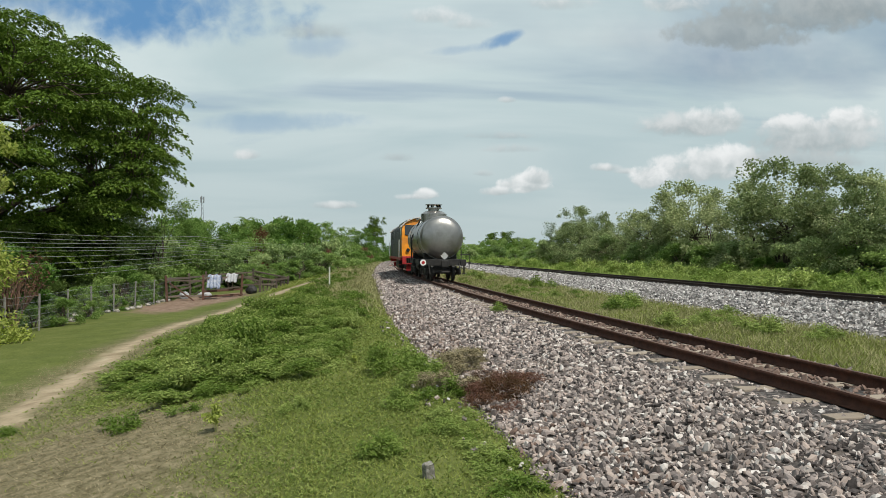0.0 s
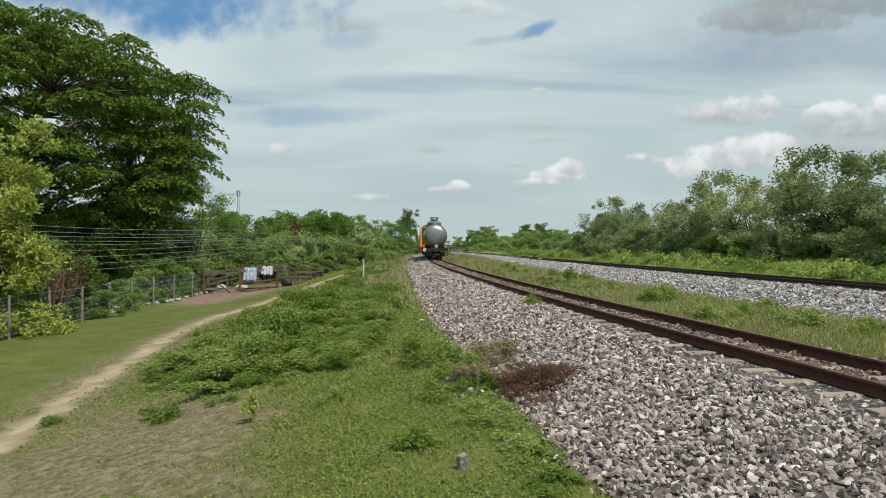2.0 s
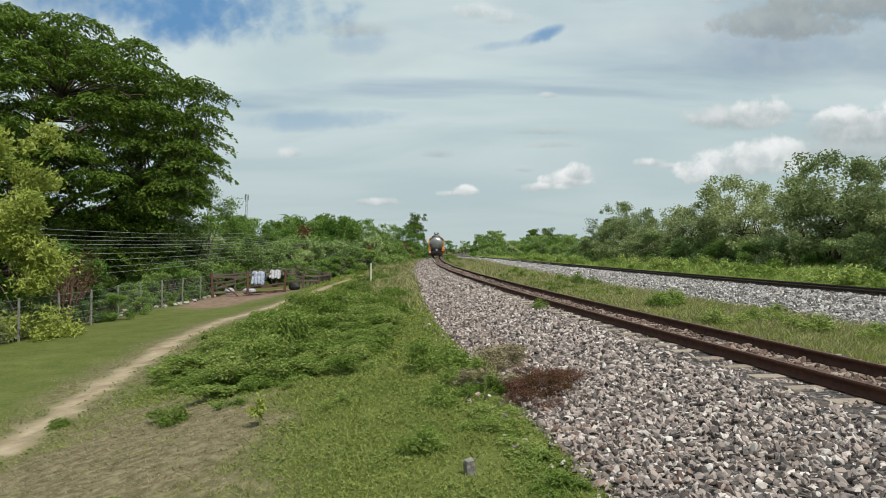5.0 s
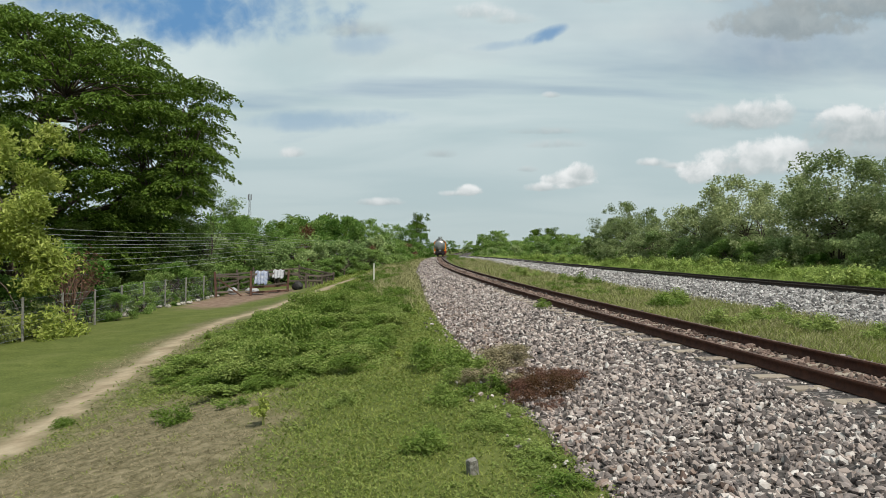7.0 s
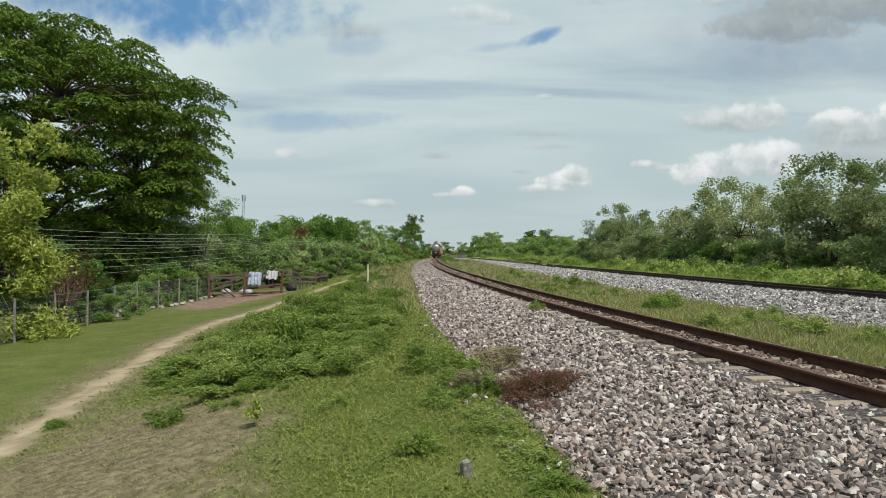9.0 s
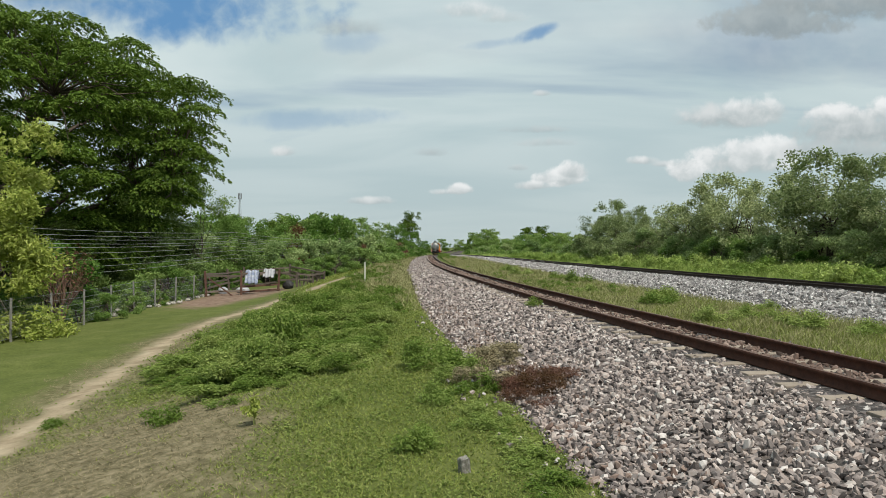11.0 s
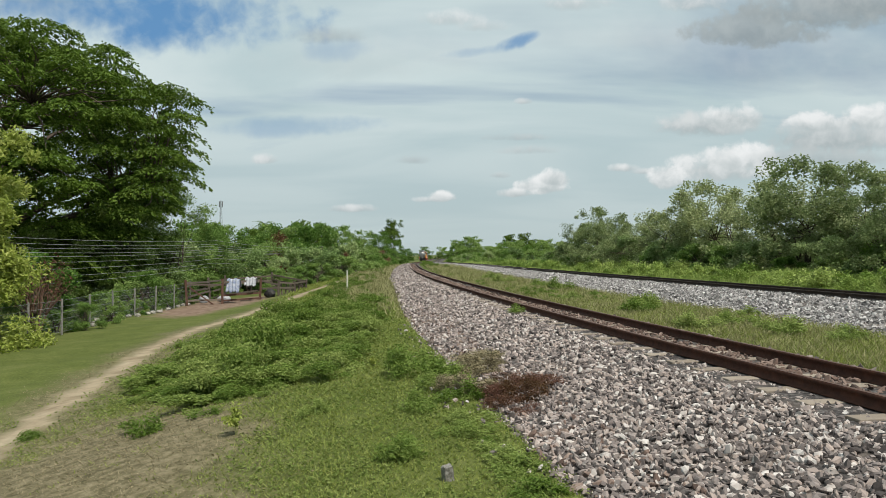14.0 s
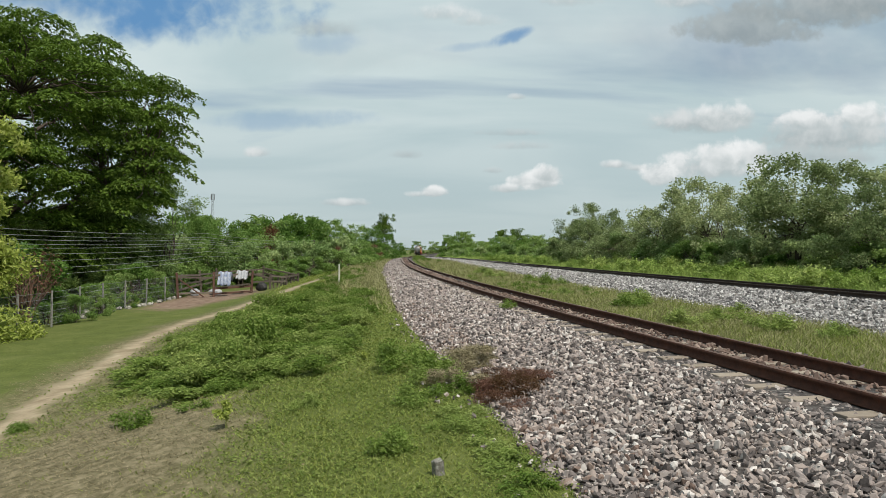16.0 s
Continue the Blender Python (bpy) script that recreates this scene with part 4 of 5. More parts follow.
x, y, rng = near_field(75000, 7, 110, -6.6, -2.2, 45, 0.8)
blades("verge_grass", "tufty grass strip between the two tracks", M_GRASS, x, y, 0.06 + 0.035 * waves(x, y, 1.5, 2.0) + 0.0025 * y, 0.8, 0.004 + 0.0006 * y, 46)
x, y, rng = near_field(62000, 7, 110, -6.6, -2.0, 47, 0.8)
blades("seeding_grass", "straw-coloured seed stalks between the tracks", M_STRAW, x, y, 0.09 + 0.05 * waves(x, y, 1.1, 5.0) + 0.003 * y, 0.7, 0.004 + 0.0005 * y, 48)
x, y, rng = near_field(90000, 11, 170, 0, 1, 49, 0.8)
off = rng.uniform(2.4, 6.0, len(x))
x = track_x(y) + second_gap(y) + off
blades("tall_grass", "tall green grass bank behind the far track", M_FRESH, x, y, 0.25 + 0.12 * (off - 2.4) + 0.1 * waves(x, y, 1.5, 2.0), 0.5, 0.012 + 0.0006 * y, 50)
x, y, rng = near_field(46000, 20, 160, 2.6, 6.3, 51, 0.8)
keep = (track_x(y) - x > 4.1 * bed_width(y) + 0.3 * waves(x, y, 0.8, 2.0)) & (rng.uniform(0, 1, len(x)) < np.interp(y, (20, 48), (0.03, 1.0)))
x, y = x[keep], y[keep]
blades("bank_grass", "pale tall grass on the bank's edge", M_STRAW, x, y, 0.22 + 0.12 * waves(x, y, 2.5, 2.0), 0.8, 0.006 + 0.0005 * y, 52)


# ---------------------------------------------------------------- ballast stones
CUBE = np.array([(-1, -1, -1), (1, -1, -1), (1, 1, -1), (-1, 1, -1), (-1, -1, 1), (1, -1, 1), (1, 1, 1), (-1, 1, 1)], float)
QUADS = np.array([(0, 3, 2, 1), (4, 5, 6, 7), (0, 1, 5, 4), (1, 2, 6, 5), (2, 3, 7, 6), (3, 0, 4, 7)])


GOLD = (1 + 5 ** 0.5) / 2
ICO = np.array([(-1, GOLD, 0), (1, GOLD, 0), (-1, -GOLD, 0), (1, -GOLD, 0), (0, -1, GOLD), (0, 1, GOLD), (0, -1, -GOLD), (0, 1, -GOLD), (GOLD, 0, -1), (GOLD, 0, 1), (-GOLD, 0, -1), (-GOLD, 0, 1)]) / 3.4
TRIS = np.array([(0, 11, 5), (0, 5, 1), (0, 1, 7), (0, 7, 10), (0, 10, 11), (1, 5, 9), (5, 11, 4), (11, 10, 2), (10, 7, 6), (7, 1, 8),
                 (3, 9, 4), (3, 4, 2), (3, 2, 6), (3, 6, 8), (3, 8, 9), (4, 9, 5), (2, 4, 11), (6, 2, 10), (8, 6, 7), (9, 8, 1)])


def stone_arrays(c, size, rng, chunky=False):
    n = len(c)
    if chunky:
        v = ICO[None] * rng.uniform(0.72, 1.15, (n, 12, 1)) + rng.normal(0, 0.06, (n, 12, 3))
    else:
        v = CUBE[None] * 0.5 * rng.uniform(0.75, 1.0, (n, 8, 1)) + rng.normal(0, 0.09, (n, 8, 3))
        v[:, 4:, :2] *= rng.uniform(0.6, 1.0, (n, 1, 1))
    v *= np.stack([rng.uniform(0.9, 1.7, n), rng.uniform(0.6, 1.0, n), rng.uniform(0.4, 0.75, n)], 1)[:, None]
    q = unit(rng.normal(size=(n, 4)) * np.array([1, 0.7, 0.7, 1]))
    w, xx, yy, zz = q.T
    rot = np.stack([1 - 2 * (yy * yy + zz * zz), 2 * (xx * yy - zz * w), 2 * (xx * zz + yy * w), 2 * (xx * yy + zz * w), 1 - 2 * (xx * xx + zz * zz), 2 * (yy * zz - xx * w),
                    2 * (xx * zz - yy * w), 2 * (yy * zz + xx * w), 1 - 2 * (xx * xx + yy * yy)], 1).reshape(n, 3, 3)
    v = np.einsum("nij,nkj->nki", rot, v) * np.broadcast_to(size, (n,))[:, None, None] + c[:, None]
    if chunky:
        return v.reshape(-1, 3), (np.arange(n)[:, None, None] * 12 + TRIS[None]).reshape(-1, 3)
    return v.reshape(-1, 3), (np.arange(n)[:, None, None] * 8 + QUADS[None]).reshape(-1, 4)


def stones(parent, label, mat, per_m2, y0, y1, o0, o1, s_of, profile, z0, size, seed, chunky=False):
    rng = rng_of(seed)
    n = int(per_m2 * (y1 - y0) * (o1 - o0))
    y = rng.uniform(y0, y1, n)
    o = rng.uniform(o0, o1, n)
    clear = (np.abs((y - 1.2 + 0.37) % 0.74 - 0.37) < 0.12) & (np.abs(o) < 1.04) & (rng.uniform(0, 1, n) < 0.62)
    clear |= np.abs(np.abs(o) - 0.535) < 0.10
    y, o, n = y[~clear], o[~clear], int((~clear).sum())
    px, pz = np.array(profile).T
    x = track_x(y) + s_of(y) + o * (far_bed_width(y) if z0 > 0.1 else bed_width(y))
    z = np.interp(o, px, pz) + z0 + fall(y) + rng.uniform(-0.04, 0.025, n)
    z -= 0.028 * ((o > -1.2) & (o < -0.6) & (z0 == 0))
    sz = size * rng.uniform(0.55, 1.3, n) ** 1.2
    v, f = stone_arrays(np.stack([x, y, z], 1), sz, rng, chunky)
    ob = link("stones", mesh_np("stones", v, f), mat, parent, label)
    return tagged(ob, kind="stuff")


zero = lambda y: 0 * y
stones(bed1, "angular grey ballast stones", M_STONE, 470, 3.6, 14, -4.2, -0.60, zero, BED1, 0.0, 0.071, 61, True)
stones(bed1, "angular grey ballast stones", M_STONE, 300, 14, 28, -4.2, -0.60, zero, BED1, 0.0, 0.082, 70, True)
stones(bed1, "small ballast chips between the stones", M_STONE, 420, 3.6, 10, -4.1, -0.60, zero, BED1, 0.0, 0.046, 74)
stones(bed1, "scattered stones at the turf edge", M_STONE, 16, 3.6, 20, -4.7, -4.0, zero, [(-5.0, -0.455), (-3.9, -0.43)], -0.01, 0.05, 71)
stones(bed1, "angular grey ballast stones", M_STONE, 180, 28, 65, -4.1, -0.60, zero, BED1, 0.0, 0.105, 67)
stones(bed1, "distant ballast stones", M_STONE, 70, 65, 150, -3.9, -0.60, zero, BED1, 0.0, 0.15, 66)
stones(bed1, "rust-stained ballast stones between the rails, darkened for shade", M_RSTONE, 230, 4.5, 40, -0.46, 0.46, zero, BED1, -0.005, 0.08, 62, True)
stones(bed1, "rust-stained ballast stones between the rails, darkened for shade", M_RSTONE, 90, 40, 130, -0.46, 0.46, zero, BED1, -0.01, 0.12, 68)
stones(bed1, "angular grey ballast stones", M_STONE, 170, 5.0, 70, 0.62, 2.0, zero, BED1, 0.0, 0.095, 63)
stones(bed2, "pale angular ballast stones", M_PSTONE, 175, 11, 45, -4.7, 1.3, second_gap, BED2, SECOND_Z, 0.088, 64)
stones(bed2, "pale angular ballast stones", M_PSTONE, 90, 45, 60, -4.7, 1.3, second_gap, BED2, SECOND_Z, 0.12, 75)
stones(bed2, "pale angular ballast stones", M_PSTONE, 50, 60, 150, -4.7, 1.3, second_gap, BED2, SECOND_Z, 0.16, 69)
stones(bed1, "earth-stained stones along the bed's edge", M_RSTONE, 55, 3.6, 24, -4.25, -3.2, zero, BED1, 0.012, 0.07, 72, True)
stones(bed1, "angular grey ballast stones", M_STONE, 130, -14, 3.6, -4.2, 2.0, zero, BED1, 0.0, 0.10, 73)
protos = []
rng = rng_of(65)
for k in range(8):
    v, f = stone_arrays(np.zeros((1, 3)), 0.074, rng, True)
    me = mesh_np("stone", v, f)
    me.materials.append(M_STONE1)
    protos.append(me)
for k in range(260):
    y = float(4.2 + 3.6 * rng.uniform() ** 1.3)
    o = float(rng.uniform(-3.9, -1.3))
    ob = new("stone", protos[k % 8])
    ob.parent = bed1
    ob.matrix_local = pose(float(track_x(y)) + o, y, float(np.interp(o, *np.array(BED1).T)) + 0.03, 0, 0, float(rng.uniform(0, 360)))
    sc = float(rng.uniform(0.7, 1.15))
    ob.scale = (sc, sc, sc)


# ---------------------------------------------------------------- the train
M_TANK = material("brushed_tank_steel", ((0.27, 0.262, 0.25), (0.38, 0.37, 0.355)), scale=1.5, rough=0.36, metal=0.85, bump=0.06, bump_scale=5, second=(0.24, 0.23, 0.215), second_scale=0.8)
M_BLACK = material("grimy_black_steel", ((0.012, 0.012, 0.012), (0.035, 0.032, 0.03)), scale=5, rough=0.6)
M_ORANGE = material("orange_paint", ((0.72, 0.25, 0.015), (0.85, 0.33, 0.025)), scale=2, rough=0.4, second=(0.55, 0.20, 0.03), second_scale=1.2)
M_REDP = material("red_paint", ((0.26, 0.02, 0.025), (0.42, 0.035, 0.035)), scale=3, rough=0.5)
M_DKGREEN = material("dark_side_paint", ((0.02, 0.025, 0.025), (0.045, 0.05, 0.045)), scale=3, rough=0.5)
M_WHITE = material("white_paint", ((0.62, 0.62, 0.60), (0.80, 0.80, 0.78)), scale=4, rough=0.6)
M_PLACARD = material("faded_placard", ((0.30, 0.30, 0.29), (0.46, 0.46, 0.44)), scale=9, rough=0.6)
M_ROOF = material("grey_roof_paint", ((0.42, 0.40, 0.37), (0.58, 0.56, 0.53)), scale=2, rough=0.5)
M_GLASS = material("cab_glass", ((0.02, 0.025, 0.03), (0.03, 0.035, 0.04)), scale=1, rough=0.08, spec=0.6)


def lathe(bm, rings, seg=32):
    """A closed body of revolution about y from (y, radius) pairs."""
    loops = []
    for yy, r in rings:
        loops.append([bm.verts.new((r * math.cos(6.28318 * k / seg), yy, r * math.sin(6.28318 * k / seg))) for k in range(seg)])
    for a, b in zip(loops, loops[1:]):
        for k in range(seg):
            bm.faces.new((a[k], a[(k + 1) % seg], b[(k + 1) % seg], b[k]))
    bm.faces.new(loops[0])
    bm.faces.new(loops[-1])
    return bm


def wheelset(parent, yy, r=0.43):
    w = new("wheelset")
    w.parent = parent
    w.location = (0, yy, r)
    for sx in (-0.535, 0.535):
        bm = cyl(bmesh.new(), r, 0.12, (sx, 0, 0), (0, 90, 0), 24)
        cyl(bm, r * 0.55, 0.16, (sx, 0, 0), (0, 90, 0), 16)
        part("wheel", bm, M_BLACK, w)
    part("axle", cyl(bmesh.new(), 0.08, 1.5, (0, 0, 0), (0, 90, 0), 10), M_BLACK, w)
    return w


def bogie(parent, yy):
    bm = bmesh.new()
    for sx in (-0.80, 0.80):
        box(bm, (0.10, 2.3, 0.22), (sx, yy, 0.52), bevel=0.02)
        for dy_ in (-0.85, 0.85):
            box(bm, (0.16, 0.28, 0.30), (sx, yy + dy_, 0.45), bevel=0.03)
        for q in range(3):
            cyl(bm, 0.07, 0.28, (sx, yy - 0.18 + 0.18 * q, 0.42), seg=8)
    box(bm, (1.7, 0.35, 0.25), (0, yy, 0.60), bevel=0.03)
    part("bogie_frame", bm, M_BLACK, parent)


WHEELS = []


def tank_wagon():
    t = tagged(new("tank_wagon"), "stainless steel railway tank wagon on a black underframe", "rail wagon")
    L = 3.75
    bm = lathe(bmesh.new(), [(-L, 0.05), (-L + 0.015, 0.38), (-L + 0.06, 0.68), (-L + 0.15, 0.91), (-L + 0.28, 1.03), (-L + 0.45, 1.08), (-1.2, 1.08), (1.2, 1.08),
                             (L - 0.45, 1.08), (L - 0.28, 1.03), (L - 0.15, 0.91), (L - 0.06, 0.68), (L - 0.015, 0.38), (L, 0.05)], 44)
    bmesh.ops.translate(bm, verts=bm.verts, vec=(0, 0, 2.16))
    tank = part("tank", bm, M_TANK, t, "dull brushed steel tank barrel", smooth=True)
    for yy in (-L + 0.47, -1.9, 1.9, L - 0.47):
        bm = lathe(bmesh.new(), [(yy - 0.03, 1.07), (yy - 0.03, 1.095), (yy + 0.03, 1.095), (yy + 0.03, 1.07)], 44)
        bmesh.ops.translate(bm, verts=bm.verts, vec=(0, 0, 2.16))
        part("band", bm, M_BLACK if abs(yy) < 2 else M_TANK, tank)
    bm = cyl(bmesh.new(), 0.70, 0.40, (0, -0.2, 3.28), seg=32)
    cyl(bm, 0.70, 0.16, (0, -0.2, 3.56), seg=32, r2=0.45)
    part("dome", bm, M_TANK, t)
    bm = cyl(bmesh.new(), 0.30, 0.16, (0, -0.2, 3.70), seg=24)
    cyl(bm, 0.44, 0.06, (0, -0.2, 3.80), seg=24)
    part("manway_lid", bm, M_TANK, t)
    for k in range(7):
        a = 6.283 * k / 7
        part("valve", cyl(bmesh.new(), 0.045, 0.18, (0.34 * math.cos(a), -0.2 + 0.34 * math.sin(a), 3.90), seg=8), M_TANK if k % 2 else M_BLACK, t)
    ring_bm = lathe(bmesh.new(), [(-0.02, 0.40), (-0.02, 0.45), (0.02, 0.45), (0.02, 0.40)], 24)
    bmesh.ops.rotate(ring_bm, verts=ring_bm.verts, matrix=Matrix.Rotation(1.5708, 3, "X"))
    bmesh.ops.translate(ring_bm, verts=ring_bm.verts, vec=(0, -0.2, 3.99))
    part("guard_ring", ring_bm, M_TANK, t)
    bm = bmesh.new()
    for sx in (-0.62, -0.32):
        tube(bm, (sx, 0.6, 3.30), (sx, 2.8, 3.30), 0.035)
    for yy in (0.8, 1.4, 2.0, 2.55):
        tube(bm, (-0.80, yy, 2.85), (-0.32, yy, 3.30), 0.03)
    part("catwalk", bm, M_WHITE, t)
    bm = bmesh.new()
    for yy in (0.25, 0.65):
        tube(bm, (-1.14, yy, 1.0), (-1.14, yy, 2.2), 0.025)
        tube(bm, (-1.14, yy, 2.2), (-0.66, yy, 3.2), 0.025)
    for k in range(7):
        z = 1.1 + 0.28 * k
        xx = -1.14 if z < 2.2 else -1.14 + 0.48 * (z - 2.2) / 1.0
        tube(bm, (xx, 0.25, z), (xx, 0.65, z), 0.018)
    part("ladder", bm, M_BLACK, t)
    bm = bmesh.new()
    for sx in (-0.95, 0.95):
        box(bm, (0.12, 8.2, 0.26), (sx, 0, 0.94), bevel=0.01)
    for yy in (-4.1, -2.8, 0, 2.8, 4.1):
        box(bm, (2.2, 0.16, 0.30), (0, yy, 0.92), bevel=0.01)
    part("underframe", bm, M_BLACK, t)
    for yy in (-2.7, 2.7):
        bm = bmesh.new()
        box(bm, (1.7, 0.25, 0.38), (0, yy, 1.20), bevel=0.03)
        part("saddle", bm, M_BLACK, t)
        bogie(t, yy)
    for yy in (-3.5, -1.9, 1.9, 3.5):
        WHEELS.append((wheelset(t, yy), 0.43))
    for sy in (-1, 1):
        bm = box(bmesh.new(), (0.22, 0.45, 0.30), (0, sy * 4.35, 0.86), bevel=0.04)
        box(bm, (0.34, 0.12, 0.34), (0, sy * 4.55, 0.86), bevel=0.04)
        part("coupler", bm, M_BLACK, t)
        for sx in (-0.75, 0.75):
            tube_bm = tube(bmesh.new(), (sx, sy * 4.2, 0.88), (sx + 0.05, sy * 4.35, 0.35), 0.035)
            part("brake_hose", tube_bm, M_BLACK, t)
    bm = bmesh.new()
    for sx in (-1.02, 1.02):
        for yy in (-4.08, -3.72):
            tube(bm, (sx * 1.03, yy, 0.35), (sx * 1.03, yy, 1.0), 0.022)
        box(bm, (0.16, 0.42, 0.03), (sx * 1.03, -3.9, 0.36))
        box(bm, (0.16, 0.42, 0.03), (sx * 1.03, -3.9, 0.62))
    part("step", bm, M_BLACK, t)
    bm = bmesh.new()
    tube(bm, (0.85, -4.2, 0.62), (0.85, -4.2, 1.55), 0.025)
    tube(bm, (1.25, -4.2, 0.62), (1.25, -4.2, 1.35), 0.025)
    tube(bm, (0.80, -4.2, 1.3), (1.25, -4.2, 1.3), 0.025)
    part("handrail", bm, M_BLACK, t)
    bm = box(bmesh.new(), (0.28, 0.015, 0.28), (0.06, -3.98, 1.24), (0, 45, 0))
    part("hazard_placard", bm, M_PLACARD, t, "white diamond placard on the tank end")
    bm = cyl(bmesh.new(), 0.15, 0.03, (-1.02, -4.22, 0.92), (90, 0, 0), 20)
    disc = part("tail_disc", bm, M_WHITE, t, "white tail disc with a red centre")
    part("disc_centre", cyl(bmesh.new(), 0.08, 0.03, (-1.02, -4.235, 0.92), (90, 0, 0), 16), M_REDP, disc)
    bm = cyl(bmesh.new(), 0.30, 1.3, (-0.55, 0.3, 0.68), (90, 0, 0), 16)
    part("air_reservoir", bm, M_BLACK, t)
    return t


def locomotive():
    t = tagged(new("locomotive"), "orange-ended diesel locomotive with dark sides and red buffer beam", "locomotive")
    L = 7.4

    def hull(y0, y1, w, z0, z1, taper):
        bm = bmesh.new()
        sec = [(-w, z0), (-w, z1 - 0.75), (-w * 0.93, z1 - 0.35), (-w * 0.62, z1 - 0.08), (0, z1), (w * 0.62, z1 - 0.08), (w * 0.93, z1 - 0.35), (w, z1 - 0.75), (w, z0)]
        a = [bm.verts.new((px, y0 + taper * max(0.0, (pz - 2.2)) * 0.25, pz)) for px, pz in sec]
        b = [bm.verts.new((px, y1 - taper * max(0.0, (pz - 2.2)) * 0.25, pz)) for px, pz in sec]
        for k in range(len(sec)):
            bm.faces.new((a[k], b[k], b[(k + 1) % len(sec)], a[(k + 1) % len(sec)]))
        bm.faces.new(a)
        bm.faces.new(b)
        return bm

    part("body", hull(-L + 2.2, L - 2.2, 1.24, 1.05, 3.50, 0), M_DKGREEN, t, "dark green side panels")
    for sy in (-1, 1):
        y0, y1 = sorted((sy * L, sy * (L - 2.22)))
        cab = part("cab", hull(y0, y1, 1.26, 1.05, 3.52, 1), M_ORANGE if sy < 0 else M_DKGREEN, t, "bright orange driving cab" if sy < 0 else "dark green driving cab")
        for sx in (-0.66, 0.66):
            part("windscreen", box(bmesh.new(), (0.98, 0.05, 0.66), (sx * 0.9, sy * (L - 0.17), 2.78), (sy * 14, 0, 0), 0.01), M_GLASS, cab)
        for sx in (-1.265, 1.265):
            part("side_window", box(bmesh.new(), (0.03, 0.75, 0.62), (sx, sy * (L - 0.95), 2.72), bevel=0.01), M_GLASS, cab)
            part("cab_door", box(bmesh.new(), (0.03, 0.62, 1.75), (sx, sy * (L - 1.75), 2.05), bevel=0.01), M_DKGREEN, cab)
        bm = bmesh.new()
        for a0, a1 in zip(range(-60, 60, 20), range(-40, 80, 20)):
            p0, p1 = [(1.30 * math.sin(radians(q)) / math.sin(radians(60)), 2.98 + 0.60 * (math.cos(radians(q)) - 0.5) / 0.5) for q in (a0, a1)]
            mid = ((p0[0] + p1[0]) / 2, sy * (L - 1.25), (p0[1] + p1[1]) / 2 + 0.01)
            box(bm, (math.dist(p0, p1) + 0.02, 2.2, 0.05), mid, (0, math.degrees(math.atan2(p0[1] - p1[1], p1[0] - p0[0])), 0))
        part("cab_roof", bm, M_ROOF, cab, "grey cab roof")
        bm = box(bmesh.new(), (2.5, 0.16, 0.5), (0, sy * (L + 0.02), 0.92), bevel=0.02)
        part("buffer_beam", bm, M_REDP, t, "red buffer beam")
        bm = box(bmesh.new(), (2.0, 0.1, 0.35), (0, sy * (L - 0.1), 0.45), (sy * -10, 0, 0), 0.02)
        part("cowcatcher", bm, M_REDP, t)
        part("coupler", box(bmesh.new(), (0.25, 0.5, 0.3), (0, sy * (L + 0.3), 0.86), bevel=0.04), M_BLACK, t)
        for sx in (-1.2, 1.2):
            bm = bmesh.new()
            tube(bm, (sx * 1.16, sy * (L - 0.35), 1.1), (sx * 1.16, sy * (L - 0.35), 2.2), 0.02)
            tube(bm, (sx * 1.16, sy * (L - 1.35), 1.1), (sx * 1.16, sy * (L - 1.35), 2.2), 0.02)
            part("grab_rail", bm, M_WHITE, t)
            bm = bmesh.new()
            for q in range(3):
                box(bm, (0.2, 0.45, 0.03), (sx * 1.1, sy * (L - 1.6), 0.35 + 0.28 * q))
            part("step", bm, M_REDP, t)
        for sx in (-0.9, 0.9):
            part("headlight", cyl(bmesh.new(), 0.11, 0.08, (sx, sy * (L + 0.03), 1.55), (90, 0, 0), 16), M_GLASS, t)
    for k in range(4):
        for sx in (-1.245, 1.245):
            bm = bmesh.new()
            for q in range(9):
                box(bm, (0.03, 1.1, 0.05), (sx, -3.6 + 2.4 * k, 2.0 + 0.12 * q), (0, 20, 0))
            part("side_grille", bm, M_BLACK, t)
    part("roof_panel", box(bmesh.new(), (1.5, 9.2, 0.10), (0, 0, 3.50), bevel=0.03), M_ROOF, t)
    for yy in (-2.6, 0.4, 2.6):
        part("roof_fan", cyl(bmesh.new(), 0.5, 0.14, (0, yy, 3.58), seg=20), M_BLACK, t)
    part("exhaust", box(bmesh.new(), (0.3, 0.7, 0.22), (0, 1.5, 3.62), bevel=0.03), M_BLACK, t)
    part("solebar", box(bmesh.new(), (2.7, 14.4, 0.16), (0, 0, 1.02), bevel=0.02), M_REDP, t)
    part("fuel_tank", box(bmesh.new(), (2.2, 3.4, 0.65), (0, 0, 0.62), bevel=0.1), M_BLACK, t)
    for yy in (-4.8, 4.8):
        bogie(t, yy)
    for yy in (-6.1, -4.8, -3.5, 3.5, 4.8, 6.1):
        WHEELS.append((wheelset(t, yy, 0.46), 0.46))
    return t


wagon, loco = tank_wagon(), locomotive()

